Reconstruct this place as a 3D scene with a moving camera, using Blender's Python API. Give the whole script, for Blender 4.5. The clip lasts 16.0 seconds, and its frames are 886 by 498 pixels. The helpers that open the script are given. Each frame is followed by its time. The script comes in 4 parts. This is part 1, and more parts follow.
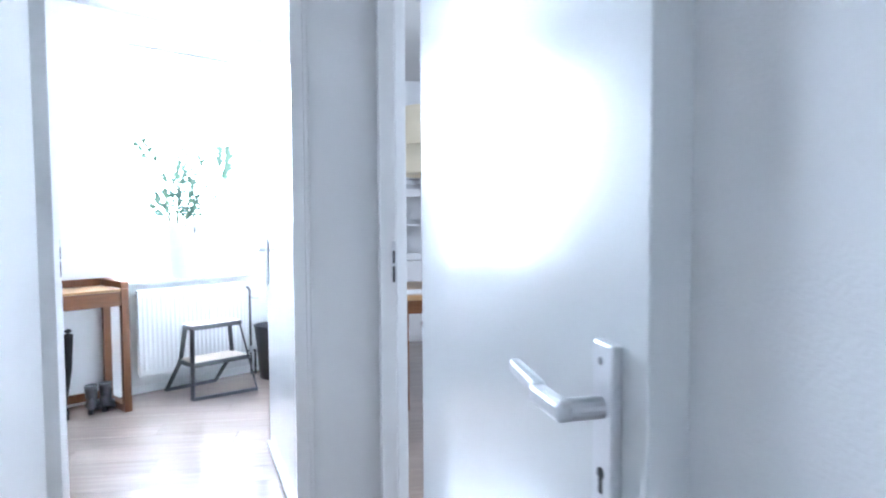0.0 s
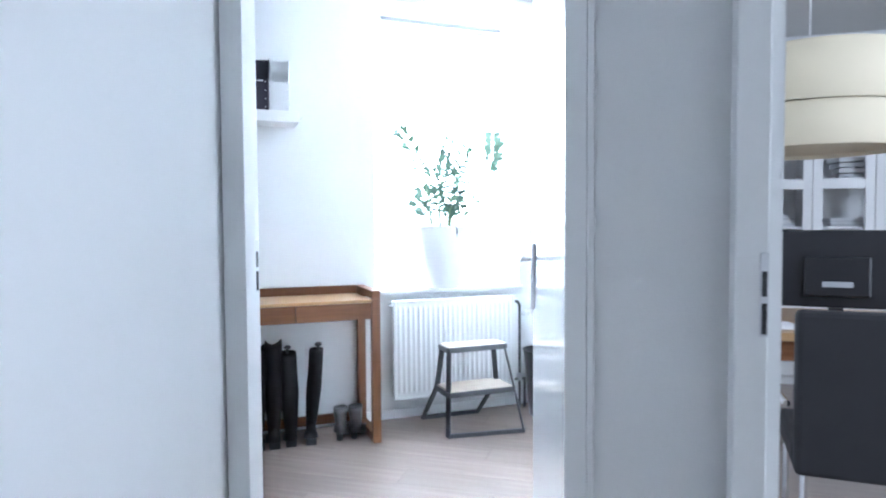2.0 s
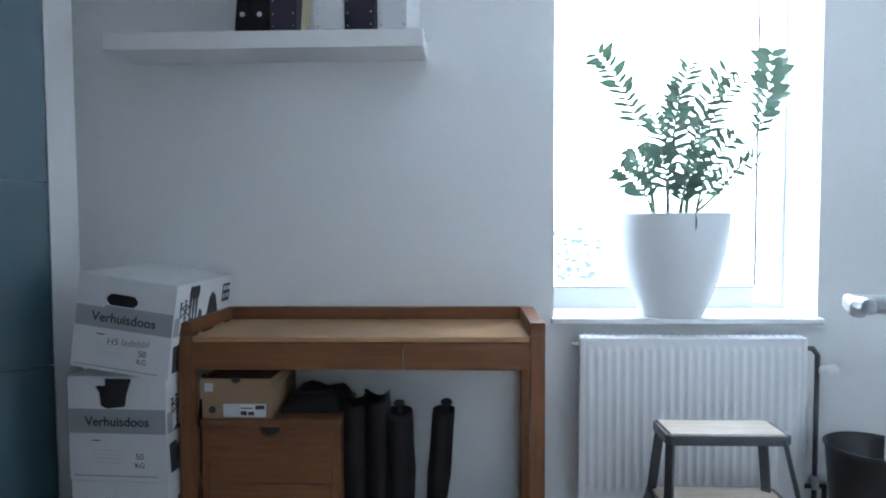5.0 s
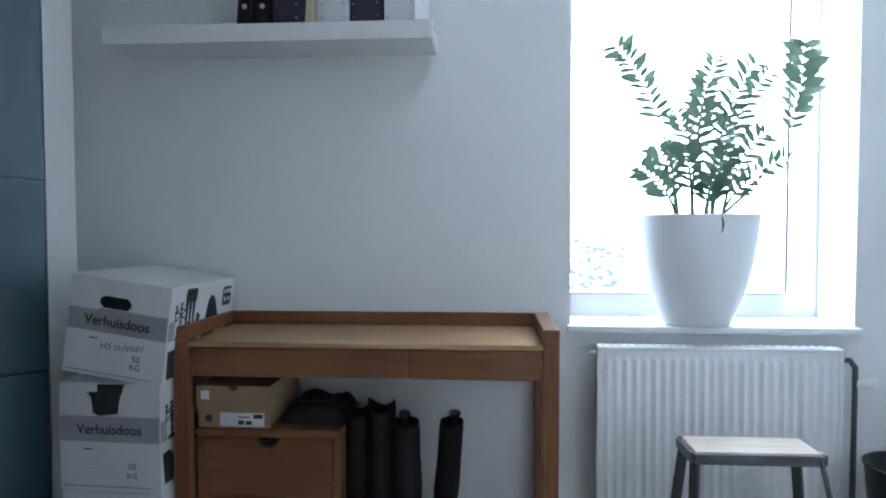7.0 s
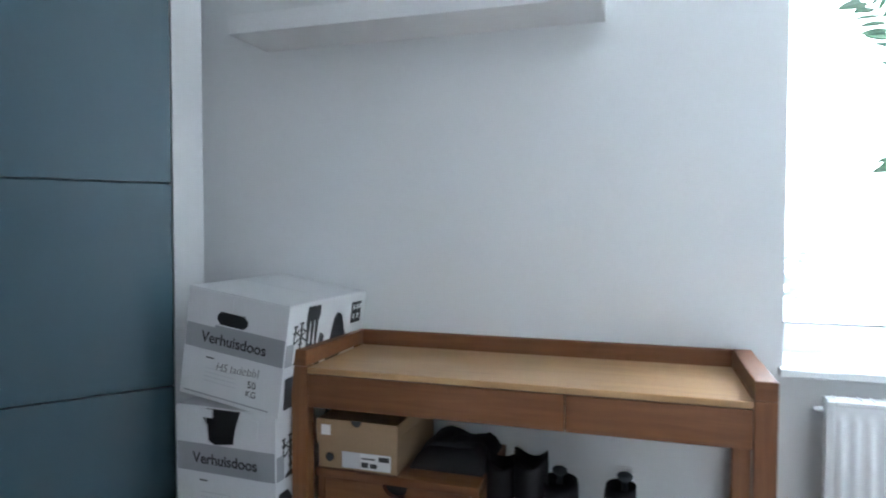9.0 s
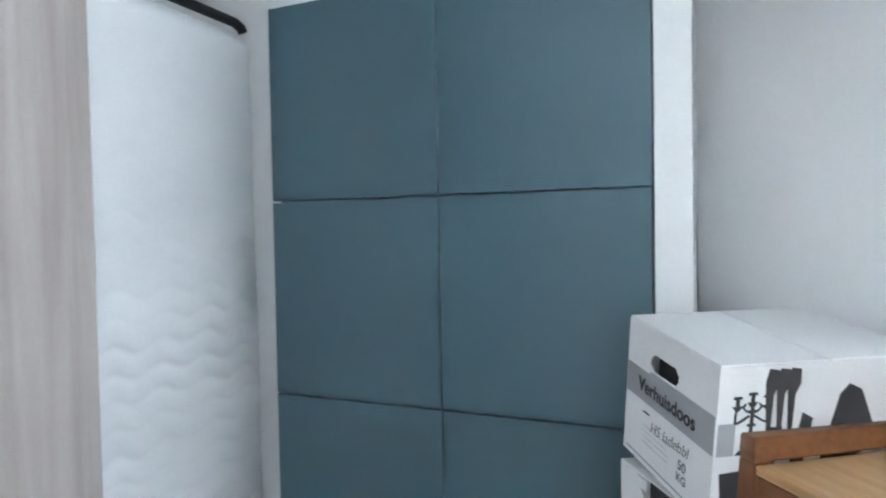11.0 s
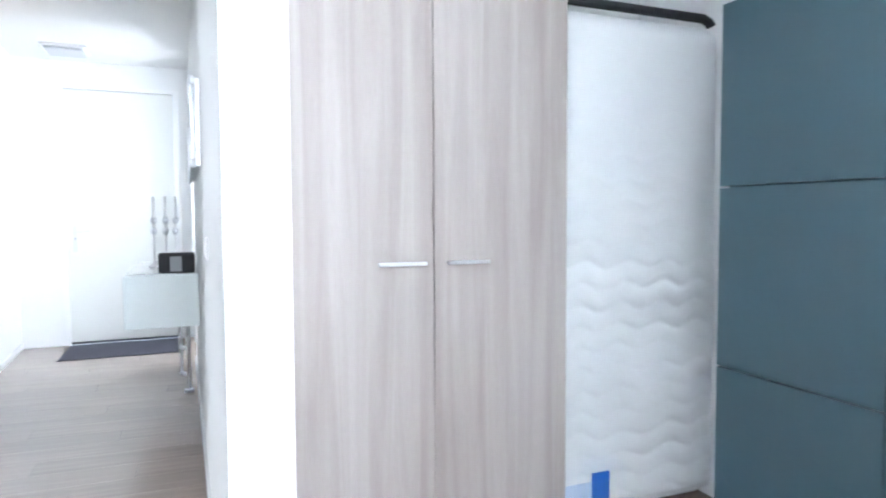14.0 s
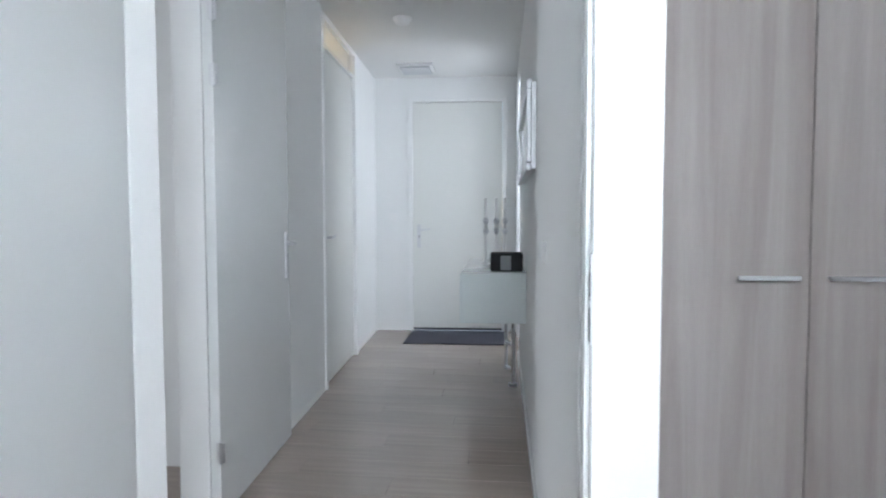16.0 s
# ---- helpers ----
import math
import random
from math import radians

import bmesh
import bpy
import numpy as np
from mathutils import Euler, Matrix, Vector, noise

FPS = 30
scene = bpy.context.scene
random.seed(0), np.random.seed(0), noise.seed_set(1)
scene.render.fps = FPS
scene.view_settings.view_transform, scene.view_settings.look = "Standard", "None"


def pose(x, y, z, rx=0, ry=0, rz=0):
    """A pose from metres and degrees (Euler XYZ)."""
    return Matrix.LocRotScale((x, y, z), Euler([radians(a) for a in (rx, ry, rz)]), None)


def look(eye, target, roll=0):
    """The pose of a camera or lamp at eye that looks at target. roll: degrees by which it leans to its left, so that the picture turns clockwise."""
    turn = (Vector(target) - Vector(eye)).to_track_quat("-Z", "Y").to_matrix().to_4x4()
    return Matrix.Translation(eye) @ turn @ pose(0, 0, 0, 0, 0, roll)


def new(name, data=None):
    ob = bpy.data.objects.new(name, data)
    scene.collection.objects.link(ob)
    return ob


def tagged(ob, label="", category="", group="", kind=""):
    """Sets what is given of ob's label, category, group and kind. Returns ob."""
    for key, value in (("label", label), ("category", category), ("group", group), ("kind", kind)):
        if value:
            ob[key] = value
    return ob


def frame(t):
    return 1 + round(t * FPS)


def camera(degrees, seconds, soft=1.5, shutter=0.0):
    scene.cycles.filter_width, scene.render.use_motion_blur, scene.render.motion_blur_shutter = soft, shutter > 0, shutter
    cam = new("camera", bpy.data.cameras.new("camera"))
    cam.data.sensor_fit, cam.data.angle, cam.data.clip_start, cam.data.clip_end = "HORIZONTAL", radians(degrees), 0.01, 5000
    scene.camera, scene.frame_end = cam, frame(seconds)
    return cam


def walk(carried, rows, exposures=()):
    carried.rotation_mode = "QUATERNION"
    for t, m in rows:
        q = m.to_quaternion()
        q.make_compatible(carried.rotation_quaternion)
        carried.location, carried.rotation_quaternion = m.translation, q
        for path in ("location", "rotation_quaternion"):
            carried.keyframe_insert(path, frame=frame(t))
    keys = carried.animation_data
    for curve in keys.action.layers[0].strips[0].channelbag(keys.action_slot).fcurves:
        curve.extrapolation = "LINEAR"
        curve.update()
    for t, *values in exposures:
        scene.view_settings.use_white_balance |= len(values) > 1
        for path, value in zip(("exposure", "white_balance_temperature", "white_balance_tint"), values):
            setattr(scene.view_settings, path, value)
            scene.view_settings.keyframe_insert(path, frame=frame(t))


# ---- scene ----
cam = camera(69.47, 16.0, soft=1.95, shutter=0.3)
PATH = [
    (0, (2.7927, -2.8427, 1.2512), (3.1106, -0.8708, 1.1475), -0.32),
    (0.5, (2.7347, -2.7370, 1.2703), (2.8837, -0.7455, 1.1622), -0.06),
    (1, (2.7395, -2.4685, 1.2080), (2.5965, -0.4752, 1.1292), -0.65),
    (1.5, (2.7396, -2.1345, 1.2192), (2.3771, -0.1696, 1.1307), -0.45),
    (2, (2.7428, -1.7605, 1.2171), (2.1946, 0.1611, 1.1332), -0.35),
    (2.5, (2.6986, -1.4026, 1.2414), (2.0151, 0.4739, 1.1332), -0.28),
    (3, (2.6499, -1.0719, 1.2443), (1.8327, 0.7501, 1.1324), -0.30),
    (3.5, (2.6146, -0.7689, 1.2254), (1.6656, 0.9880, 1.1106), -0.19),
    (4, (2.5689, -0.5812, 1.2122), (1.4923, 1.1006, 1.1003), -0.24),
    (4.5, (2.5026, -0.4096, 1.1918), (1.3106, 1.1926, 1.0820), -0.30),
    (4.7, (2.4836, -0.3314, 1.1874), (1.2582, 1.2454, 1.0786), -0.31),
    (7, (2.4216, -0.1574, 1.1588), (1.1188, 1.3581, 1.0829), -0.08),
    (7.5, (2.4279, -0.1211, 1.1710), (1.0991, 1.3712, 1.0853), 0.19),
    (8, (2.4012, -0.0740, 1.1736), (1.0094, 1.3593, 1.0802), 0.21),
    (8.5, (2.2860, 0.0123, 1.1758), (0.7890, 1.3354, 1.0841), 0.22),
    (9, (2.1350, 0.1186, 1.1815), (0.5130, 1.2862, 1.1067), 0.12),
    (9.5, (1.9948, 0.2559, 1.1806), (0.1743, 1.0794, 1.0920), -0.29),
    (10, (1.8788, 0.4418, 1.1934), (-0.1094, 0.6460, 1.1197), -0.53),
    (10.2, (1.8578, 0.5153, 1.1958), (-0.1409, 0.4788, 1.1344), -0.83),
    (12.3, (1.5646, 1.0810, 1.2246), (0.2099, -0.3860, 1.1120), -0.55),
    (12.5, (1.5990, 1.1217, 1.2194), (0.3090, -0.4028, 1.1110), -0.51),
    (13, (1.6547, 1.1695, 1.2123), (0.5264, -0.4788, 1.1126), -0.37),
    (13.5, (1.6978, 1.1743, 1.2114), (0.7657, -0.5922, 1.1082), -0.33),
    (14, (1.7418, 1.1650, 1.2164), (1.0207, -0.6974, 1.1099), -0.27),
    (14.5, (1.7932, 1.1374, 1.2161), (1.3292, -0.8055, 1.1156), -0.02),
    (15, (1.8067, 1.0931, 1.2224), (1.6013, -0.8937, 1.1197), -0.03),
    (15.5, (1.8098, 1.0565, 1.2317), (1.8245, -0.9406, 1.1255), -0.09),
    (16, (1.8205, 1.0202, 1.2336), (2.0338, -0.9655, 1.1257), -0.10),
]
EXPOSURES = [
    (0.0, 1.52, 5400, 13), (0.5, 1.25, 5400, 13), (1.1, 1.33, 5400, 13), (2.0, 1.15, 5400, 12), (3.0, 0.65, 5400, 11), (4.0, 0.02, 5400, 10), (4.7, -0.18, 5400, 9),
    (7.0, -0.28, 5400, 9), (8.0, -0.1, 5500, 9), (9.0, 0.36, 5700, 9), (9.6, 0.7, 5900, 9), (10.2, 0.75, 6000, 9), (12.3, 1.97, 5850, 11), (13.5, 1.78, 5900, 12), (14.5, 1.32, 6000, 12), (15.2, 0.9, 6050, 11), (16.0, 0.40, 6050, 11),
]
walk(cam, [(t, look(eye, target, roll)) for t, eye, target, roll in PATH], EXPOSURES)

# ---- world and light ----
world = bpy.data.worlds.new("world")
scene.world = world
world.use_nodes = True
wn = world.node_tree.nodes
sky = wn.new("ShaderNodeTexSky")
sky.sky_type = "NISHITA"
sky.sun_disc = False
sky.sun_elevation = radians(42)
sky.sun_rotation = radians(150)
world.node_tree.links.new(sky.outputs[0], wn["Background"].inputs[0])
wn["Background"].inputs[1].default_value = 0.12

# frames of reference: window wall (u along it, v into the room) and hall
TH = radians(36.81)
WF = Matrix.Translation((-0.4491, 0.5801, 0)) @ Matrix.Rotation(TH, 4, "Z")
HF = Matrix.Translation((1.681, 0, 0)) @ Matrix.Rotation(radians(0.91), 4, "Z")
RF = Matrix.Translation((2.969, 0, 0)) @ Matrix.Rotation(radians(2.93), 4, "Z")
CEIL = 2.66


def wpose(u, v, z=0.0, rz=0.0):
    return WF @ pose(u, -v, z, 0, 0, rz)


def hpose(x, y, z=0.0, rz=0.0):
    return HF @ pose(x, y, z, 0, 0, rz)


def area(name, m, sx, sy, watts, colour):
    data = bpy.data.lights.new(name, "AREA")
    data.shape, data.size, data.size_y, data.energy, data.color = "RECTANGLE", sx, sy, watts, colour
    ob = new(name, data)
    ob.matrix_world = m
    return ob


area("window_daylight", WF @ pose(2.65, 0.62, 1.97, -76, 0, 0), 2.0, 1.36, 215, (0.93, 0.97, 1.0))
area("living_daylight", look((5.85, 0.3, 1.6), (4.0, 1.2, 1.0)), 2.4, 1.9, 58, (0.95, 0.98, 1.0))
area("utility_lamp", look((3.85, -3.9, 2.6), (3.85, -3.9, 0)), 0.4, 0.4, 30, (1.0, 0.70, 0.40))
area("hall_side_daylight", HF @ look((-0.95, -4.95, 1.5), (0.6, -4.95, 1.1)), 0.7, 1.6, 29, (0.92, 0.96, 1.0))

# ---- materials ----


def mat(name, base, rough=0.5, metal=0.0, var=0.06, scale=6.0, bump=0.0, bscale=200.0, fine=0.03, coat=0.0, stretch=None, spec=0.5, rnd=0.0):
    """Painted or plain surface with variation at two scales, relief and a worn gloss."""
    m = bpy.data.materials.new(name)
    m.use_nodes = True
    nt = m.node_tree
    b = nt.nodes["Principled BSDF"]
    tc = nt.nodes.new("ShaderNodeTexCoord")
    src = tc.outputs["Object"]
    if stretch:
        mp = nt.nodes.new("ShaderNodeMapping")
        mp.inputs["Scale"].default_value = stretch
        nt.links.new(src, mp.inputs[0])
        src = mp.outputs[0]
    big = nt.nodes.new("ShaderNodeTexNoise")
    big.inputs["Scale"].default_value = scale
    big.inputs["Detail"].default_value = 5
    small = nt.nodes.new("ShaderNodeTexNoise")
    small.inputs["Scale"].default_value = bscale
    small.inputs["Detail"].default_value = 4
    nt.links.new(src, big.inputs["Vector"])
    nt.links.new(src, small.inputs["Vector"])
    mix = nt.nodes.new("ShaderNodeMix")
    mix.data_type = "RGBA"
    mix.inputs[6].default_value = (*[c * (1 - var) for c in base], 1)
    mix.inputs[7].default_value = (*[min(1, c * (1 + var)) for c in base], 1)
    nt.links.new(big.outputs[0], mix.inputs[0])
    mix2 = nt.nodes.new("ShaderNodeMix")
    mix2.data_type = "RGBA"
    mix2.blend_type = "MULTIPLY"
    mix2.inputs[0].default_value = 1
    ramp = nt.nodes.new("ShaderNodeMapRange")
    ramp.inputs[3].default_value = 1 - fine * 2
    ramp.inputs[4].default_value = 1 + fine
    nt.links.new(small.outputs[0], ramp.inputs[0])
    comb = nt.nodes.new("ShaderNodeCombineColor")
    for i in range(3):
        nt.links.new(ramp.outputs[0], comb.inputs[i])
    nt.links.new(mix.outputs[2], mix2.inputs[6])
    nt.links.new(comb.outputs[0], mix2.inputs[7])
    colour = mix2.outputs[2]
    if rnd:
        info = nt.nodes.new("ShaderNodeObjectInfo")
        mr = nt.nodes.new("ShaderNodeMapRange")
        mr.inputs[3].default_value = 1 - rnd
        mr.inputs[4].default_value = 1 + rnd
        nt.links.new(info.outputs["Random"], mr.inputs[0])
        cc = nt.nodes.new("ShaderNodeCombineColor")
        for i in range(3):
            nt.links.new(mr.outputs[0], cc.inputs[i])
        m3 = nt.nodes.new("ShaderNodeMix")
        m3.data_type = "RGBA"
        m3.blend_type = "MULTIPLY"
        m3.inputs[0].default_value = 1
        nt.links.new(colour, m3.inputs[6])
        nt.links.new(cc.outputs[0], m3.inputs[7])
        colour = m3.outputs[2]
    nt.links.new(colour, b.inputs["Base Color"])
    rr = nt.nodes.new("ShaderNodeMapRange")
    rr.inputs[3].default_value = max(0.02, rough * 0.85)
    rr.inputs[4].default_value = min(1, rough * 1.18)
    nt.links.new(big.outputs[0], rr.inputs[0])
    nt.links.new(rr.outputs[0], b.inputs["Roughness"])
    b.inputs["Metallic"].default_value = metal
    b.inputs["Specular IOR Level"].default_value = spec
    b.inputs["Coat Weight"].default_value = coat
    b.inputs["Coat Roughness"].default_value = 0.08
    if bump:
        bp = nt.nodes.new("ShaderNodeBump")
        bp.inputs["Strength"].default_value = bump
        bp.inputs["Distance"].default_value = 0.002
        nt.links.new(small.outputs[0], bp.inputs["Height"])
        nt.links.new(bp.outputs[0], b.inputs["Normal"])
    return m


def wood(name, dark, light, stretch, rough=0.45, scale=3.0, bump=0.15, rnd=0.0, coat=0.0, spec=0.45):
    """Grain drawn out along one axis: broad bands and fine fibres."""
    m = mat(name, light, rough, 0, 0.05, scale, bump, 40, 0.06, coat, stretch, spec, rnd)
    nt = m.node_tree
    mixes = [n for n in nt.nodes if n.bl_idname == "ShaderNodeMix"]
    mixes[0].inputs[6].default_value = (*dark, 1)
    mixes[0].inputs[7].default_value = (*light, 1)
    noise_big = [n for n in nt.nodes if n.bl_idname == "ShaderNodeTexNoise"][0]
    noise_big.inputs["Distortion"].default_value = 0.6
    rp = nt.nodes.new("ShaderNodeMapRange")
    rp.inputs[1].default_value = 0.32
    rp.inputs[2].default_value = 0.68
    nt.links.new(noise_big.outputs[0], rp.inputs[0])
    nt.links.new(rp.outputs[0], mixes[0].inputs[0])
    return m


M_WALL = mat("wall_paint", (0.80, 0.81, 0.81), 0.75, 0, 0.02, 2.5, 0.25, 260, 0.015)
M_CEIL = mat("ceiling_paint", (0.74, 0.74, 0.73), 0.85, 0, 0.015, 2, 0.2, 200, 0.015)
M_FRAME = mat("frame_paint", (0.82, 0.83, 0.83), 0.35, 0, 0.015, 3, 0.08, 90, 0.01, 0.2)
M_GLOSS = mat("gloss_door_paint", (0.78, 0.80, 0.80), 0.12, 0, 0.01, 2, 0.012, 9, 0.008, 0.25)
M_EGG = mat("semi_gloss_door_paint", (0.72, 0.74, 0.74), 0.19, 0, 0.01, 2, 0.02, 12, 0.008, 0.35)
M_DOOR = mat("satin_door_paint", (0.72, 0.73, 0.71), 0.42, 0, 0.008, 2, 0.0, 40, 0.01)
M_PLANK = wood("laminate_plank", (0.300, 0.244, 0.208), (0.348, 0.287, 0.246), (0.9, 11, 1), 0.22, 2.0, 0.03, 0.05, 0.3)
M_JOINT = mat("floor_joint", (0.16, 0.13, 0.11), 0.7)
M_TEAK = wood("warm_oak", (0.142, 0.053, 0.019), (0.198, 0.084, 0.033), (2.2, 30, 30), 0.42, 2.0, 0.12)
M_TEAKV = wood("warm_oak_upright", (0.142, 0.053, 0.019), (0.198, 0.084, 0.033), (30, 30, 2.2), 0.42, 2.0, 0.12)
M_TEAKTOP = wood("pale_oak_top", (0.36, 0.21, 0.095), (0.47, 0.30, 0.15), (2.0, 30, 30), 0.3, 2.0, 0.08)
M_BLUE = mat("blue_grey_lacquer", (0.054, 0.106, 0.130), 0.3, 0, 0.02, 2, 0.03, 120, 0.01, 0.0, spec=0.5)
M_ASH = wood("greyed_ash_laminate", (0.325, 0.285, 0.266), (0.43, 0.396, 0.376), (11, 11, 0.55), 0.5, 1.3, 0.06, spec=0.3)
M_MATT = mat("quilted_cotton", (0.80, 0.83, 0.85), 0.9, 0, 0.03, 6, 0.4, 500, 0.03, spec=0.2)
M_BLACK = mat("black_fabric", (0.022, 0.022, 0.026), 0.8, 0, 0.1, 8, 0.3, 300, 0.05)
M_LEATH = mat("black_leather", (0.010, 0.008, 0.010), 0.62, 0, 0.2, 14, 0.35, 220, 0.08, spec=0.25)
M_SILVL = mat("pewter_leather", (0.085, 0.085, 0.09), 0.3, 0.3, 0.25, 16, 0.35, 180, 0.08)
M_CARD = mat("white_cardboard", (0.72, 0.73, 0.74), 0.75, 0, 0.03, 7, 0.25, 140, 0.02)
M_GREYP = mat("grey_print", (0.36, 0.37, 0.39), 0.75, 0, 0.04, 9)
M_INK = mat("black_print", (0.035, 0.035, 0.04), 0.7, 0, 0.05, 9)
M_LIGHTP = mat("faint_print", (0.60, 0.61, 0.63), 0.75, 0, 0.04, 9)
M_BROWNC = mat("brown_cardboard", (0.31, 0.21, 0.12), 0.75, 0, 0.06, 9, 0.25, 160, 0.04)
M_WHITE = mat("white_plastic", (0.82, 0.82, 0.82), 0.4, 0, 0.01, 4)
M_RAD = mat("radiator_enamel", (0.80, 0.81, 0.82), 0.3, 0, 0.01, 3, 0.03, 60, 0.01, 0.2)
M_POT = mat("white_glazed_pot", (0.80, 0.82, 0.84), 0.42, 0, 0.015, 4, 0.05, 90, 0.01)
M_SOIL = mat("potting_soil", (0.05, 0.035, 0.025), 0.95, 0, 0.4, 40, 0.6, 120, 0.2)
M_LEAF = mat("glossy_leaf", (0.048, 0.09, 0.07), 0.18, 0, 0.3, 18, 0.1, 80, 0.06, 0.2)
nt_ = M_LEAF.node_tree
through_leaf = nt_.nodes.new("ShaderNodeBsdfTranslucent")
through_leaf.inputs["Color"].default_value = (0.10, 0.155, 0.095, 1)
leaf_mix = nt_.nodes.new("ShaderNodeMixShader")
leaf_mix.inputs[0].default_value = 0.1
nt_.links.new(nt_.nodes["Principled BSDF"].outputs[0], leaf_mix.inputs[1])
nt_.links.new(through_leaf.outputs[0], leaf_mix.inputs[2])
nt_.links.new(leaf_mix.outputs[0], nt_.nodes["Material Output"].inputs["Surface"])
M_STEM = mat("plant_stem", (0.11, 0.17, 0.08), 0.5, 0, 0.2, 20)
M_STEEL = mat("brushed_steel", (0.66, 0.67, 0.69), 0.4, 1.0, 0.05, 6, 0.08, 240, 0.03)
M_CHROME = mat("chrome", (0.75, 0.76, 0.78), 0.12, 1.0, 0.03, 5)
M_IRON = mat("dark_steel_frame", (0.075, 0.078, 0.085), 0.45, 0.3, 0.08, 9, 0.1, 200, 0.04)
M_BIRCH = wood("birch_board", (0.55, 0.46, 0.36), (0.68, 0.60, 0.50), (3, 30, 30), 0.45, 2.0, 0.1)
M_CREAM = mat("cream_lampshade", (0.66, 0.59, 0.44), 0.85, 0, 0.04, 8, 0.3, 400, 0.04)
M_MAT = mat("dark_doormat", (0.055, 0.055, 0.075), 0.95, 0, 0.25, 40, 0.8, 400, 0.2)
M_BLUET = mat("blue_strap", (0.03, 0.14, 0.50), 0.5, 0, 0.08, 10)
M_PALEB = mat("pale_blue_plastic", (0.50, 0.62, 0.78), 0.35, 0, 0.08, 10)
M_CREAMP = mat("cream_paper", (0.66, 0.60, 0.38), 0.7, 0, 0.05, 10)
M_NAVY = mat("dark_aubergine_board", (0.028, 0.022, 0.04), 0.6, 0, 0.1, 9, 0.2, 220, 0.04)
M_SCREEN = mat("monitor_plastic", (0.012, 0.012, 0.015), 0.35, 0, 0.1, 6)
M_MIRROR = mat("mirror_silver", (0.9, 0.9, 0.9), 0.02, 1.0, 0.0, 3)
M_GREYM = mat("grey_cabinet_glass", (0.72, 0.78, 0.78), 0.12, 0, 0.01, 3, coat=0.4)


def glass(name, rough=0.0):
    m = bpy.data.materials.new(name)
    m.use_nodes = True
    b = m.node_tree.nodes["Principled BSDF"]
    b.inputs["Transmission Weight"].default_value = 1
    b.inputs["Roughness"].default_value = rough
    b.inputs["IOR"].default_value = 1.45
    b.inputs["Base Color"].default_value = (0.97, 0.99, 0.98, 1)
    return m


M_GLASS = glass("clear_glass")
M_FROST = glass("frosted_glass", 0.4)

# ---- mesh helpers ----


def bm_box(bm, x0, y0, z0, x1, y1, z1, bevel=0.0, m=None):
    r = bmesh.ops.create_cube(bm, size=1)
    vs = r["verts"]
    bmesh.ops.scale(bm, vec=(x1 - x0, y1 - y0, z1 - z0), verts=vs)
    bmesh.ops.translate(bm, vec=((x0 + x1) / 2, (y0 + y1) / 2, (z0 + z1) / 2), verts=vs)
    if bevel:
        es = list({e for v in vs for e in v.link_edges})
        out = bmesh.ops.bevel(bm, geom=es, offset=bevel, segments=2, affect="EDGES", profile=0.5)
        vs = list({v for f in out["faces"] for v in f.verts} | {v for v in vs if v.is_valid})
    if m:
        bmesh.ops.transform(bm, matrix=m, verts=vs)
    return vs


def bm_cyl(bm, p0, p1, r0, r1=None, seg=14):
    r1 = r0 if r1 is None else r1
    p0, p1 = Vector(p0), Vector(p1)
    d = p1 - p0
    m = Matrix.Translation((p0 + p1) / 2) @ d.to_track_quat("Z", "Y").to_matrix().to_4x4()
    return bmesh.ops.create_cone(bm, cap_ends=True, segments=seg, radius1=r0, radius2=r1, depth=d.length, matrix=m)["verts"]


def bm_tube(bm, pts, r, seg=10):
    """A round bar along a line of points, with balls at its bends."""
    for a, b in zip(pts, pts[1:]):
        bm_cyl(bm, a, b, r, r, seg)
    for p in pts[1:-1]:
        bmesh.ops.create_uvsphere(bm, u_segments=seg, v_segments=6, radius=r, matrix=Matrix.Translation(p))


def bm_lathe(bm, prof, seg=40):
    """Turns a profile of (radius, z) round the z axis."""
    rings = []
    for r, z in prof:
        rings.append([bm.verts.new((r * math.cos(6.28318 * i / seg), r * math.sin(6.28318 * i / seg), z)) for i in range(seg)])
    for a, b in zip(rings, rings[1:]):
        for i in range(seg):
            bm.faces.new((a[i], a[(i + 1) % seg], b[(i + 1) % seg], b[i]))
    return rings


def bm_prism(bm, poly, y0, y1):
    """A plate: a polygon in x and z, from y0 to y1."""
    a = [bm.verts.new((x, y0, z)) for x, z in poly]
    b = [bm.verts.new((x, y1, z)) for x, z in poly]
    n = len(poly)
    bm.faces.new(a)
    bm.faces.new(b[::-1])
    for i in range(n):
        bm.faces.new((a[i], b[i], b[(i + 1) % n], a[(i + 1) % n]))
    bmesh.ops.recalc_face_normals(bm, faces=bm.faces[:])


def link(name, bm, material, smooth=False):
    me = bpy.data.meshes.new(name)
    bm.to_mesh(me)
    bm.free()
    if smooth:
        for p in me.polygons:
            p.use_smooth = True
    me.materials.append(material)
    return new(name, me)


def part(name, bm, material, parent, label="", smooth=False):
    ob = link(name, bm, material, smooth)
    ob.parent = parent
    if label:
        tagged(ob, label)
    return ob


def boxpart(name, dims, material, parent, bevel=0.002, label=""):
    bm = bmesh.new()
    bm_box(bm, *dims, bevel)
    return part(name, bm, material, parent, label)


def thing(name, m, label, category, group="", kind=""):
    ob = new(name)
    ob.empty_display_size = 0.1
    ob.matrix_world = m
    return tagged(ob, label, category, group, kind)


def struct(name, boxes, material, m=None, label="", bevel=0.0):
    bm = bmesh.new()
    for b in boxes:
        bm_box(bm, *b, bevel)
    ob = link(name, bm, material)
    if m:
        ob.matrix_world = m
    return tagged(ob, label or name.replace("_", " "), "building part", kind="structure")


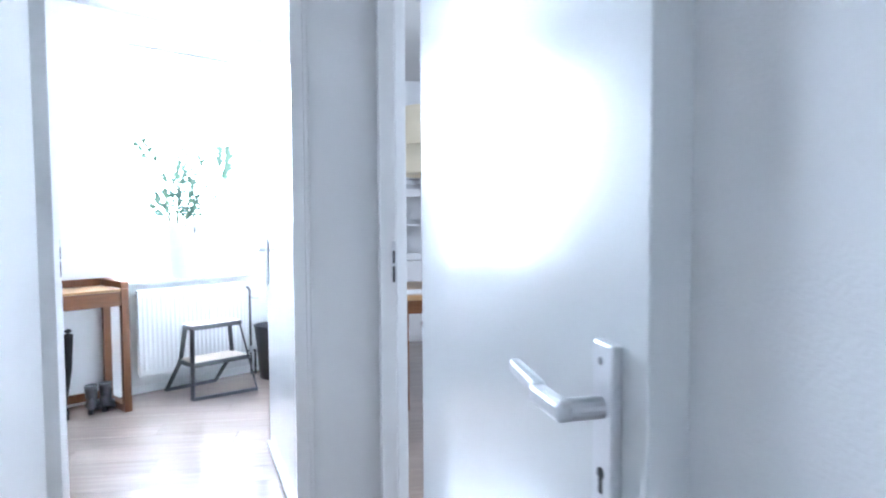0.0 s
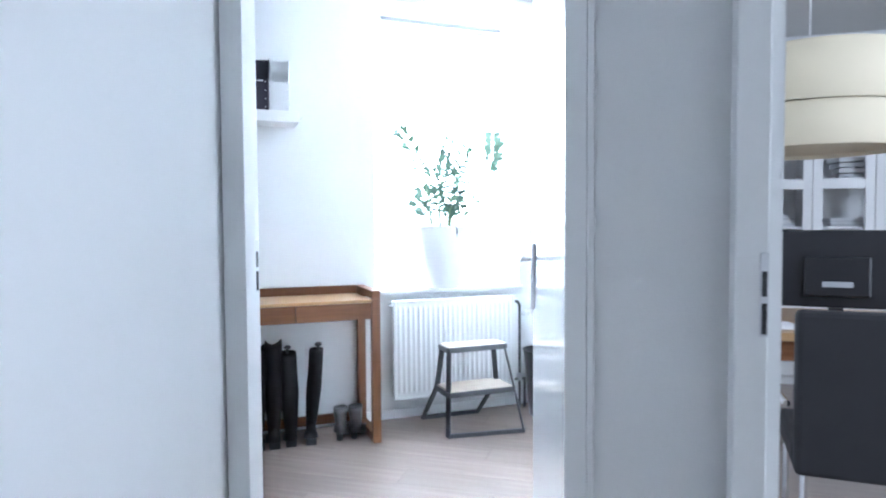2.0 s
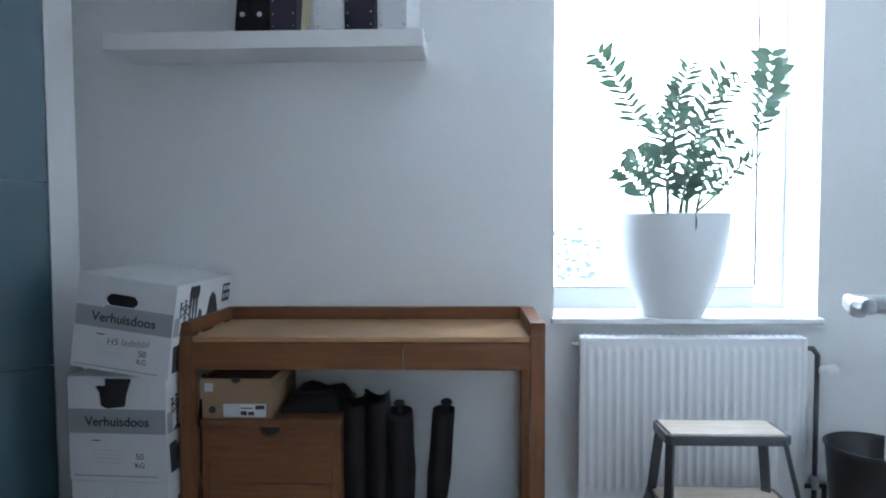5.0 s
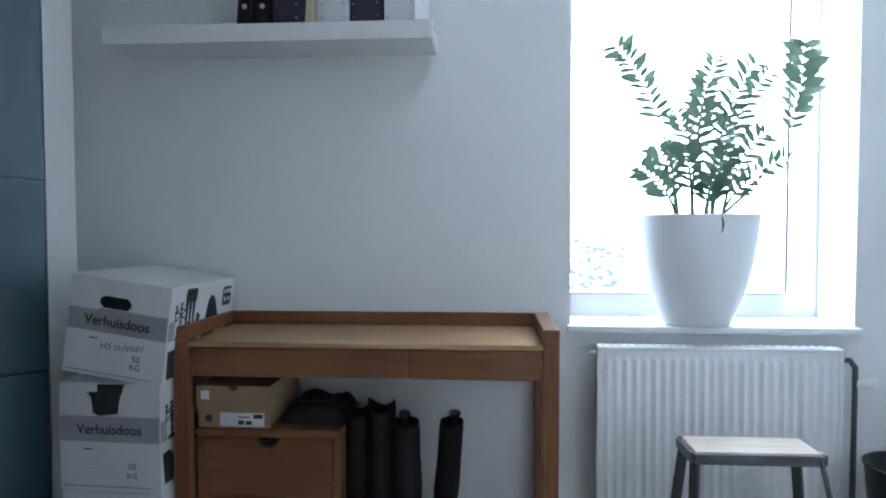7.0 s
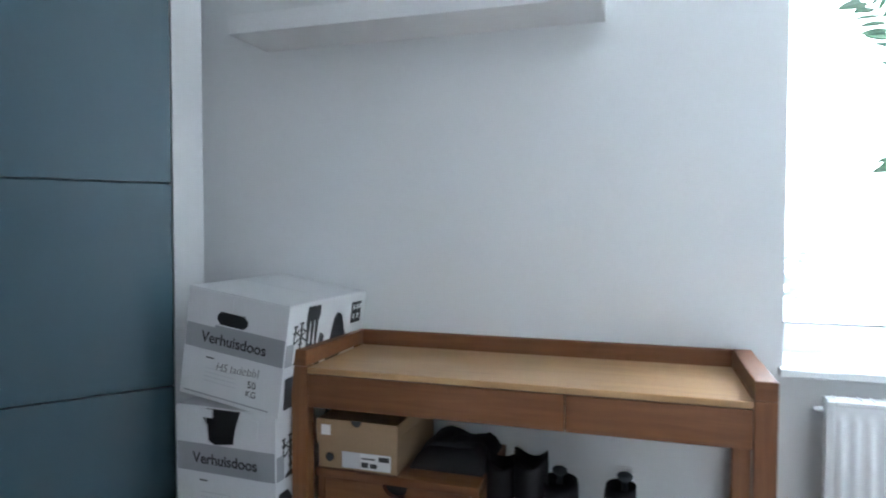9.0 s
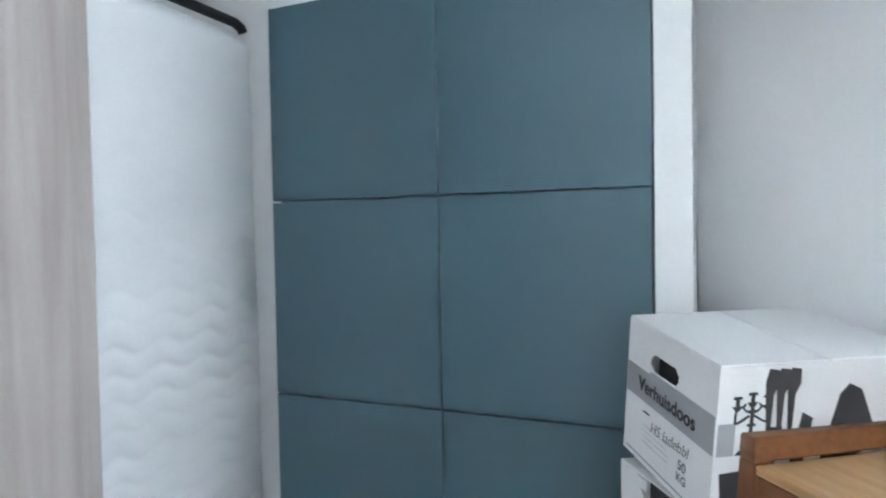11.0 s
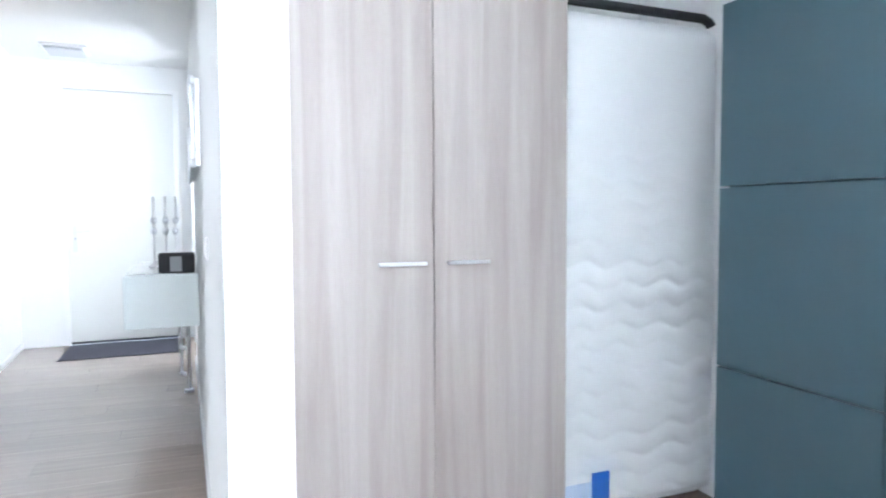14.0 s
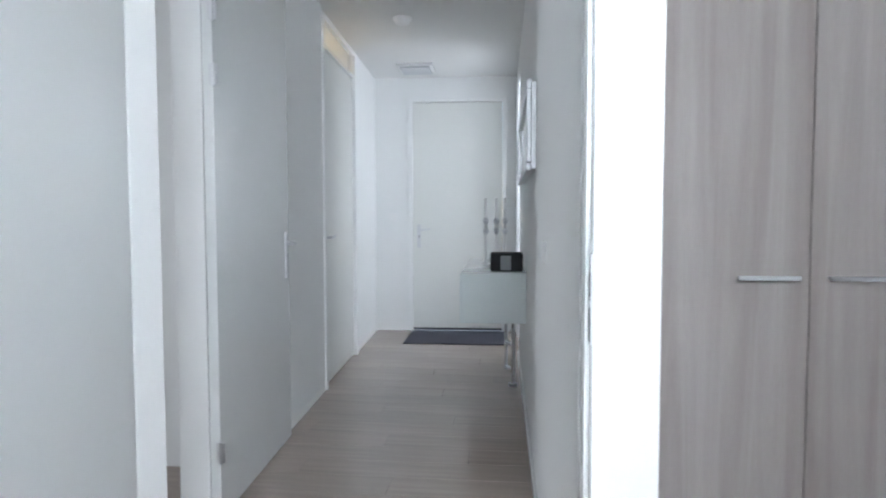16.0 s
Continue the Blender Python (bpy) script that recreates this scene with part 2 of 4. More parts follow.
def lettering(name, text, size, material, parent, m, label="", bold=0.0, shear=0.0):
    """Printed words: the built-in font turned into a thin mesh."""
    cu = bpy.data.curves.new(name, "FONT")
    cu.body, cu.size, cu.extrude, cu.align_x, cu.align_y = text, size, 0.0003, "CENTER", "CENTER"
    cu.offset, cu.shear = bold, shear
    tmp = bpy.data.objects.new("tmp", cu)
    scene.collection.objects.link(tmp)
    me = bpy.data.meshes.new_from_object(tmp.evaluated_get(bpy.context.evaluated_depsgraph_get()))
    bpy.data.objects.remove(tmp)
    me.materials.clear()
    me.materials.append(material)
    ob = new(name, me)
    ob.parent = parent
    ob.matrix_local = m
    if label:
        tagged(ob, label)
    return ob


# ---- structure ----
L0 = -0.30
struct("wall_window", [(-0.4, 0, -0.05, 2.157, 0.34, CEIL), (3.14, 0, -0.05, 4.6, 0.34, CEIL), (2.157, 0, -0.05, 3.14, 0.34, 0.775), (2.157, 0, 2.56, 3.14, 0.34, CEIL)], M_WALL, WF, "smooth white plastered wall with the window in it")
struct("wall_left", [(L0 - 0.12, -1.45, -0.05, L0, 0.72, CEIL)], M_WALL, None, "white plastered side wall behind the cabinet")
struct("wall_back", [(L0 - 0.12, -1.57, -0.05, 1.545, -1.45, CEIL)], M_WALL, None, "white plastered wall behind the wardrobe")
struct("pier", [(L0, 0.6085, -0.05, -0.003, 0.70, CEIL)], M_WALL, None, "white plastered pipe casing beside the cabinet")
struct("wall_hall_left", [(-0.10, -0.27, -0.05, -0.071, -0.1015, CEIL), (-0.10, -4.5, -0.05, 0.0, -0.27, CEIL), (-0.10, -5.4, 2.42, 0.0, -4.5, CEIL), (-0.10, -5.95, -0.05, 0.0, -5.4, CEIL), (-1.1, -4.5, -0.05, -0.10, -4.4, CEIL), (-1.1, -5.5, -0.05, -0.10, -5.4, CEIL), (-1.1, -5.4, -0.05, -1.0, -4.5, CEIL)], M_WALL, HF, "long white hall wall with mirror and floating cabinet")
struct("wall_hall_right", [(-0.0185, -3.31, -0.05, 0.11, -1.45, CEIL), (0.0, -5.75, -0.05, 0.11, -4.50, CEIL), (0.0, -1.45, 2.42, 0.11, -0.46, CEIL), (0.0, -4.50, 2.62, 0.11, -3.31, CEIL)], M_WALL, RF, "white hall wall with the living room and utility doors")
struct("wall_front", [(-0.15, -5.95, -0.05, 0.10, -5.70, CEIL), (1.135, -5.95, -0.05, 1.75, -5.70, CEIL), (0.10, -5.95, 2.44, 1.135, -5.70, CEIL)], M_WALL, HF, "white end wall of the hall round the front door")
struct("wall_between", [(2.666, -0.352, -0.05, 3.04, -0.25, CEIL), (2.95, -0.25, -0.05, 3.06, 3.3, CEIL), (1.6, -0.24, 2.47, 2.664, -0.1, CEIL), (3.005, -0.42, -0.05, 3.03, -0.353, CEIL)], M_WALL, None, "white wall between the hall, the study and the living room")
struct("wall_living", [(3.06, 3.9, -0.05, 6.0, 4.0, CEIL), (5.9, -1.9, -0.05, 6.0, 3.9, CEIL), (3.17, -2.0, -0.05, 6.0, -1.9, CEIL), (2.95, 3.3, -0.05, 3.06, 4.0, CEIL)], M_WALL, None, "white walls of the living room")
struct("wall_utility", [(3.33, -4.75, -0.05, 4.6, -4.68, CEIL), (4.5, -4.68, -0.05, 4.6, -2.0, CEIL), (3.3, -6.0, -0.05, 4.6, -5.9, CEIL), (4.5, -5.9, -0.05, 4.6, -4.75, CEIL)], M_WALL, None, "plain walls behind the utility door")
struct("wardrobe_filler", [(1.5145, -1.55, 0.0, 1.5885, -0.905, CEIL)], M_WALL, None, "white filler panel between wardrobe and wall")
struct("ceiling", [(-1.2, -6.4, CEIL, 6.2, 4.4, CEIL + 0.12)], M_CEIL, None, "flat white ceiling")
struct("floor_bed", [(-1.2, -6.4, -0.14, 6.2, 4.4, -0.012)], M_JOINT, None, "dark underlay below the laminate planks")
# skirtings
struct("baseboard_window_wall", [(0.3, -0.012, 0, 3.9, -0.0005, 0.055)], M_FRAME, WF, "low white skirting", 0.002)
struct("baseboard_hall_right", [(-0.0215, -3.28, 0, -0.019, -2.39, 0.055), (-0.012, -5.70, 0, -0.0005, -4.53, 0.055)], M_FRAME, RF, "low white skirting", 0.002)
struct("baseboard_hall_left", [(0.0005, -4.49, 0, 0.012, -0.275, 0.055)], M_FRAME, HF, "low white skirting", 0.002)


def strike_plate(parent, m, h=0.17, w=0.026):
    """Steel lock plate with two dark slots, let into a jamb."""
    bm = bmesh.new()
    bm_box(bm, -0.001, -w / 2, -h / 2, 0.0025, w / 2, h / 2, 0.0008)
    ob = part("strike_plate", bm, M_STEEL, parent, "brushed steel strike plate")
    ob.matrix_local = m
    for z0, z1 in ((-0.47 * h, -0.10 * h), (-0.02 * h, 0.28 * h)):
        bm = bmesh.new()
        bm_box(bm, 0.0022, -w * 0.3, z0, 0.0032, w * 0.3, z1, 0.0003)
        part("latch_slot", bm, M_INK, ob)
    return ob


def door_frame(name, m, boxes, label):
    ob = thing(name, m, label, "door frame", kind="structure")
    for n, b in boxes:
        boxpart(n, b, M_FRAME, ob, 0.003)
    return ob


office_frame = door_frame("door_frame_study", Matrix(), [("jamb", (1.620, -0.152, 0, 1.694, -0.100, 2.45)), ("rebate", (1.572, -0.0995, 0, 1.685, -0.066, 2.45)), ("jamb", (2.616, -0.362, 0, 2.664, -0.247, 2.45)), ("stop_bead", (2.6645, -0.366, 0, 2.680, -0.3525, 2.45)), ("head", (1.620, -0.36, 2.4505, 2.664, -0.07, 2.49))], "white painted frame of the study door")
strike_plate(office_frame, pose(1.6852, -0.083, 1.09), 0.155, 0.020)
living_frame = door_frame("door_frame_living", RF, [("jamb", (-0.055, -0.475, 0, 0.004, -0.425, 2.40)), ("jamb", (-0.012, -1.445, 0, 0.112, -1.395, 2.40)), ("head", (-0.012, -1.395, 2.40, 0.112, -0.475, 2.418))], "white painted frame of the living room door")
strike_plate(living_frame, pose(-0.0045, -0.4752, 1.08, 0, 0, -90), 0.155, 0.015)
utility_frame = door_frame("door_frame_utility", RF, [("jamb", (-0.03, -3.36, 0, 0.115, -3.311, 2.60)), ("jamb", (-0.03, -4.499, 0, 0.115, -4.45, 2.60)), ("head", (-0.02, -4.45, 2.40, 0.11, -3.36, 2.43))], "white frame of the utility door with a transom light")
boxpart("transom_pane", (0.03, -4.45, 2.431, 0.036, -3.36, 2.618), M_FROST, utility_frame, 0.0, "frosted glass transom pane")
front_frame = door_frame("door_frame_front", HF, [("jamb", (0.101, -5.76, 0, 0.147, -5.685, 2.44)), ("jamb", (1.087, -5.76, 0, 1.134, -5.685, 2.44)), ("head", (0.147, -5.76, 2.405, 1.087, -5.685, 2.439))], "white frame of the front door")


def handle(parent, m, side=1, plate=0.245):
    """Steel plate with lever; side is the way the lever points along x."""
    bm = bmesh.new()
    bm_box(bm, -0.019, 0, -plate * 0.76, 0.019, 0.011, plate * 0.24, 0.003)
    pl = part("handle_plate", bm, M_STEEL, parent, "satin steel back plate")
    pl.matrix_local = m
    bm = bmesh.new()
    bm_cyl(bm, (0, 0.006, 0), (0, 0.05, 0), 0.0105, 0.0105, 16)
    bm_box(bm, -0.012, 0.042, -0.009, 0.062, 0.058, 0.010, 0.005, Matrix.Scale(side, 4, (1, 0, 0)))
    bm_box(bm, 0.05, 0.043, -0.007, 0.128, 0.056, 0.009, 0.005, Matrix.Scale(side, 4, (1, 0, 0)) @ Matrix.Rotation(radians(-5), 4, "Y"))
    bmesh.ops.recalc_face_normals(bm, faces=bm.faces[:])
    part("lever", bm, M_STEEL, pl, "satin steel lever")
    bm = bmesh.new()
    bm_cyl(bm, (0, 0.0105, -0.06), (0, 0.0122, -0.06), 0.0055, 0.0055, 12)
    bm_box(bm, -0.0025, 0.0105, -0.078, 0.0025, 0.0122, -0.06)
    part("keyhole", bm, M_INK, pl)
    bm = bmesh.new()
    bm_cyl(bm, (0, 0.0105, plate * 0.17), (0, 0.0125, plate * 0.17), 0.004, 0.004, 10)
    part("screw", bm, M_CHROME, pl)
    return pl


def hinge(parent, p):
    bm = bmesh.new()
    bm_cyl(bm, (p[0], p[1], p[2] - 0.045), (p[0], p[1], p[2] + 0.045), 0.0075, 0.0075, 12)
    bm_box(bm, p[0] - 0.001, p[1] - 0.018, p[2] - 0.04, p[0] + 0.008, p[1] + 0.018, p[2] + 0.04, 0.001)
    part("hinge", bm, M_STEEL, parent)


# doors: local x from the hinge to the free edge, y out of the face
def door_leaf(name, m, w, h, material, label, lever_faces=((1, -1),), edge=0.055, lever_z=1.08):
    ob = thing(name, m, label, "door", kind="structure")
    boxpart("leaf", (0, -0.04, 0.008, w, 0, h), material, ob, 0.002)
    for face, side in lever_faces:
        mm = pose(w - edge, 0, lever_z) if face > 0 else pose(w - edge, -0.04, lever_z, 0, 0, 180)
        handle(ob, mm, side if face > 0 else -side)
    return ob


study_door = door_leaf("door_1", pose(2.612, -0.236, 0, 0, 0, 102.9), 0.922, 2.44, M_GLOSS, "open glossy white study door with steel lever handles", ((1, -1), (-1, -1)))
bm = bmesh.new()
bm_box(bm, 0.0, 0.001, 0.012, 0.92, 0.014, 0.045, 0.004)
part("draught_strip", bm, M_STEEL, study_door, "aluminium draught strip along the foot of the door")
living_door = door_leaf("door_2", RF @ pose(-0.022, -1.385, 0, 0, 0, -89.6), 0.985, 2.395, M_EGG, "glossy white living room door folded back against the hall wall", (((-1, -1)),), 0.06)
for z in (0.28, 1.78, 2.03):
    hinge(living_door, (-0.004, -0.042, z))
utility_door = door_leaf("door_3", RF @ pose(0.002, -4.448, 0, 0, 0, 90), 1.086, 2.395, M_DOOR, "closed white utility door", ((1, -1),), 0.075, 1.07)
front_door = door_leaf("door_4", HF @ pose(0.149, -5.705, 0), 0.936, 2.40, M_DOOR, "closed flat white front door", ((1, -1),), 0.06, 1.07)
boxpart("kick_strip", (0.0, 0.0005, 0.008, 0.936, 0.006, 0.03), M_INK, front_door, 0.001, "dark draught seal at the foot of the door")

# window
win = thing("window_1", WF, "tall white casement window with a deep sill", "window", kind="structure")
for n, b in (("frame_post", (2.157, 0.26, 0.79, 2.175, 0.31, 2.56)), ("frame_post", (3.122, 0.26, 0.79, 3.14, 0.31, 2.56)), ("frame_rail", (2.175, 0.26, 0.79, 3.019, 0.31, 0.8795)), ("frame_rail", (3.0192, 0.26, 0.79, 3.122, 0.31, 0.825)), ("frame_rail", (2.175, 0.26, 2.52, 3.122, 0.31, 2.56)), ("casement_stile", (3.0135, 0.238, 0.892, 3.019, 0.275, 2.52)), ("casement_rail", (2.175, 0.238, 0.880, 3.0095, 0.275, 0.8865))):
    boxpart(n, b, M_FRAME, win, 0.001)
for n, b in (("gasket", (3.0085, 0.2345, 0.8865, 3.014, 0.2375, 2.52)), ("gasket", (2.175, 0.2345, 0.8865, 3.008, 0.2375, 0.891))):
    boxpart(n, b, M_INK, win, 0)
boxpart("sill", (2.145, -0.035, 0.777, 3.15, 0.24, 0.80), M_FRAME, win, 0.004, "white window sill")
bm = bmesh.new()
bm_box(bm, 2.176, 0.25, 0.8875, 3.009, 0.256, 2.52)
pane = part("pane", bm, M_GLASS, win)
pane.visible_shadow = False
# narrow pane added so the bright outside stands for glare on the frame
bm = bmesh.new()
bm_box(bm, 3.020, 0.25, 0.826, 3.121, 0.256, 2.52)
pane = part("pane", bm, M_GLASS, win)
pane.visible_shadow = False
blind = thing("roller_blind", WF, "narrow grey roller blind rail above the window", "blind")
for n, b in (("rail", (2.215, 0.05, 2.455, 3.03, 0.085, 2.482)), ("bottom_bar", (2.22, 0.055, 2.425, 3.025, 0.075, 2.445))):
    boxpart(n, b, M_GREYP if n == "rail" else M_STEEL, blind, 0.004)

# beyond the window: brightness put in as glow on a sheet, pale hedges and houses
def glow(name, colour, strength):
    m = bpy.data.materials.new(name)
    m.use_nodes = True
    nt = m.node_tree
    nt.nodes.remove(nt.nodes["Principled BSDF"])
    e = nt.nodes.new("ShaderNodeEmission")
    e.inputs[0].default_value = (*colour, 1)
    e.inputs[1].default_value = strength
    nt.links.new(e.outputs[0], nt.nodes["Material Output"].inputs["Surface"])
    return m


# emissive sheet added for the blown-out outdoors; it also lights the room
M_BACKGLOW = glow("glowing_backdrop", (0.95, 0.98, 1.0), 7.0)
M_TREEGLOW = glow("glowing_trees", (0.82, 1.0, 1.0), 1.0)
struct("backdrop", [(-45, 62, -22, 60, 62.2, 26)], M_BACKGLOW, WF, "glowing sheet standing for the overexposed distance outside the window")
# far foliage emits pale teal: glare and haze are put into its colour
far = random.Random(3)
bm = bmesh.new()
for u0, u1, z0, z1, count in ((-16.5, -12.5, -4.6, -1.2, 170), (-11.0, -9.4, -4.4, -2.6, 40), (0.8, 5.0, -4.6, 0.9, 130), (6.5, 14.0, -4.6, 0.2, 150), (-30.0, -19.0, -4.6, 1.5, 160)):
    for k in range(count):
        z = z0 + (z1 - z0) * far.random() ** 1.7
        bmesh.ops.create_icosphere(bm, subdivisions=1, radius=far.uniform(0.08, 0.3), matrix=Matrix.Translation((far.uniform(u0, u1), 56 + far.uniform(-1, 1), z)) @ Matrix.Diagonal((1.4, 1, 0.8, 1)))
trees = link("backdrop_trees", bm, M_TREEGLOW)
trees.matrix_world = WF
tagged(trees, "far hedge and trees outside the window, haze put in as pale glow", "trees", kind="structure")

# ---- study: cabinet, boxes, desk ----
cab = thing("tall_cabinet", pose(0, 0, 0), "tall blue-grey lacquered cabinet with six flat handleless doors", "cabinet")
boxpart("body", (L0 + 0.002, -0.607, 0.0, -0.045, 0.607, 1.945), M_BLUE, cab, 0.002)
for row in range(3):
    for col in range(2):
        y0 = -0.606 + col * 0.607
        z0 = 0.03 + row * 0.64
        boxpart("door", (-0.0195, y0, z0 + 0.0025, 0.0, y0 + 0.6025, z0 + 0.6365), M_BLUE, cab, 0.0008)
trim = thing("cable_bundle", pose(-0.16, -0.35, 1.946), "black folded cloth strip lying on top of the cabinet", "cloth")
bm = bmesh.new()
bm_box(bm, -0.08, -0.16, 0, 0.08, 0.1, 0.035, 0.012)
part("fold", bm, M_BLACK, trim)


def print_bar(parent, m, x0, z0, x1, z1, material, name="print"):
    bm = bmesh.new()
    bm_box(bm, x0, -0.0012, z0, x1, 0.0, z1)
    ob = part(name, bm, material, parent)
    ob.matrix_local = m
    return ob


def moving_box(m, w, d, h, label, written=False, torn=False, label_front=True):
    """Carton: x across the handled end (front at y 0), y to the back."""
    ob = thing("moving_box", m, label, "cardboard box", "stacked moving boxes")
    hx0, hx1, hz0, hz1 = w * 0.30, w * 0.62, h * 0.71, h * 0.835
    if torn:
        hz1 = h * 1.0
    t = 0.004
    xm = w * 0.46
    c = 0.013
    hole = [(hx1 - c, hz1), (hx1, hz1 - c), (hx1, hz0 + c), (hx1 - c, hz0), (hx0 + c, hz0), (hx0, hz0 + c), (hx0, hz1 - c), (hx0 + c, hz1)]
    if hz1 < h:
        poly = [(0, 0), (w, 0), (w, h), (xm + 0.0004, h), (xm + 0.0004, hz1)] + hole + [(xm - 0.0004, hz1), (xm - 0.0004, h), (0, h)]
    else:
        poly = [(0, 0), (w, 0), (w, h), (hx1 + 0.012, h), (hx1 + 0.004, h * 0.93), (hx1 - 0.006, h * 0.84), (hx1 - 0.012, hz0 + 0.004), (hx0 + 0.03, hz0 - 0.004), (hx0 + 0.01, hz0 + 0.006), (hx0 + 0.006, h * 0.86), (hx0 - 0.008, h * 0.92), (hx0 - 0.004, h), (0, h)]
    bm = bmesh.new()
    bm_prism(bm, poly, 0, t)
    part("end_panel", bm, M_CARD, ob)
    for nm, b in (("end_panel", (0, d - t, 0, w, d, h)), ("side_panel", (0, t, 0, t, d - t, h)), ("side_panel", (w - t, t, 0, w, d - t, h)), ("base", (t, t, 0, w - t, d - t, t))):
        boxpart(nm, b, M_CARD, ob, 0)
    for n, y0, y1 in (("lid_flap", 0.0, d * 0.499), ("lid_flap", d * 0.501, d)):
        bm = bmesh.new()
        bm_box(bm, 0.001, y0 + 0.001, h + 0.0005, w - 0.001, y1 - 0.001, h + 0.005, 0.001)
        part(n, bm, M_CARD, ob)
    # black sheet inside the carton: shade of the hand hole put in as colour
    bm = bmesh.new()
    bm_box(bm, hx0 - 0.02, 0.03, hz0 - 0.03, hx1 + 0.02, 0.034, min(hz1 + 0.02, h - 0.01))
    part("hand_hole_shade", bm, M_INK, ob)
    if torn:
        bm = bmesh.new()
        bm_box(bm, hx1 - 0.005, -0.004, h * 0.86, hx1 + 0.05, 0.0, h * 1.0, 0.001, Matrix.Rotation(radians(4), 4, "Y"))
        part("torn_flap", bm, M_CARD, ob, "torn cardboard flap")
        bm = bmesh.new()
        bm_box(bm, hx0 - 0.015, -0.006, h * 0.93, hx0 + 0.03, -0.001, h * 1.0, 0.001)
        part("torn_flap", bm, M_CARD, ob, "torn cardboard flap")
    e = Matrix()
    z0, z1 = (h * 0.46, h * 0.68)
    print_bar(ob, e, 0.003, z0, hx0 if not torn else w - 0.003, z1 if not torn else hz0 - 0.004, M_GREYP, "grey_band")
    if not torn:
        print_bar(ob, e, hx0, z0, w - 0.003, hz0 - 0.002, M_GREYP, "grey_band")
    if label_front:
        lettering("word", "Verhuisdoos", w * 0.128, M_INK, ob, pose(w * 0.5, -0.0022, (z0 + hz0) / 2 - 0.004, 90, 0, 0), "", 0.0007)
        lettering("weight_mark", "50", w * 0.085, M_INK, ob, pose(w * 0.72, -0.0016, h * 0.235, 90, 0, 0))
        lettering("weight_mark", "KG", w * 0.075, M_INK, ob, pose(w * 0.72, -0.0016, h * 0.15, 90, 0, 0))
        for z in (0.17, 0.21, 0.25, 0.29):
            print_bar(ob, e, w * 0.24, h * z, w * 0.56, h * z + 0.0012, M_LIGHTP, "ruled_line")
        print_bar(ob, e, w * 0.24, h * 0.385, w * 0.32, h * 0.395, M_INK, "small_print")
        print_bar(ob, e, w * 0.04, h * 0.035, w * 0.9, h * 0.045, M_GREYP, "small_print")
    if written:
        lettering("handwriting", "HS ladebbl", w * 0.1, M_INK, ob, pose(w * 0.56, -0.0018, h * 0.335, 90, -4, 0), "", -0.0005, 0.25)
    # silhouettes of kitchen things on the long side
    side = pose(w, 0, 0, 0, 0, 90)

    def sil(poly, name="printed_silhouette"):
        bm = bmesh.new()
        bm_prism(bm, poly, -0.0014, 0.0)
        o = part(name, bm, M_INK, ob)
        o.matrix_local = side

    k = h
    sil([(0.20 * d, 0.30 * k), (0.27 * d, 0.30 * k), (0.30 * d, 0.62 * k), (0.24 * d, 0.62 * k)])
    sil([(0.335 * d, 0.26 * k), (0.40 * d, 0.26 * k), (0.44 * d, 0.66 * k), (0.39 * d, 0.70 * k)])
    sil([(0.48 * d, 0.3 * k), (0.70 * d, 0.42 * k), (0.745 * d, 0.56 * k), (0.66 * d, 0.82 * k), (0.60 * d, 0.86 * k), (0.56 * d, 0.8 * k)])
    for x in (0.235, 0.285, 0.335):
        sil([(x * d - 0.004, 0.6 * k), (x * d + 0.004, 0.6 * k), (x * d + 0.005, 0.82 * k), (x * d + 0.014, 0.88 * k), (x * d + 0.012, 0.97 * k), (x * d - 0.006, 0.98 * k), (x * d - 0.012, 0.9 * k)])
    # candelabrum: foot, turned stem, scrolled arms with cups
    def stroke(pts, w):
        for (xa, za), (xb, zb) in zip(pts, pts[1:]):
            n = math.hypot(xb - xa, zb - za) or 1
            ox, oz = -(zb - za) / n * w / 2, (xb - xa) / n * w / 2
            ex, ez = (xb - xa) / n * w * 0.3, (zb - za) / n * w * 0.3
            sil([(xa + ox - ex, za + oz - ez), (xa - ox - ex, za - oz - ez), (xb - ox + ex, zb - oz + ez), (xb + ox + ex, zb + oz + ez)], "printed_stroke")

    cx, cz, cu_ = 0.155 * d, 0.46 * k, 0.0105
    sil([(cx - 0.026, cz), (cx + 0.026, cz), (cx + 0.020, cz + 0.008), (cx + 0.006, cz + 0.014), (cx - 0.006, cz + 0.014), (cx - 0.020, cz + 0.008)])
    stroke([(cx, cz + 0.012), (cx + 0.001, cz + 0.085)], 0.0065)
    for z in (0.03, 0.055, 0.08):
        stroke([(cx - 0.006, cz + z), (cx + 0.007, cz + z)], 0.005)
    for sd_ in (-1, 1):
        arc_ = [(cx + sd_ * (0.006 + 0.026 * math.sin(a * 0.35)), cz + 0.072 - 0.012 * math.sin(a * 0.5) + (0.022 if a > 4 else 0.0) * (a - 4) / 2) for a in (0, 1, 2, 3, 4, 5, 6)]
        stroke(arc_, 0.0042)
        stroke([(cx + sd_ * 0.010, cz + 0.080), (cx + sd_ * 0.018, cz + 0.088), (cx + sd_ * 0.014, cz + 0.094)], 0.0036)
    for x in (cx - 0.029, cx, cx + 0.029):
        z = cz + (0.088 if x == cx else 0.082)
        sil([(x - 0.003, z), (x + 0.003, z), (x + cu_, z + 0.009), (x - cu_, z + 0.009)])
        stroke([(x, z + 0.009), (x, z + 0.022)], 0.007)
        sil([(x - 0.009, z + 0.022), (x + 0.009, z + 0.022), (x + 0.007, z + 0.027), (x - 0.007, z + 0.027)])
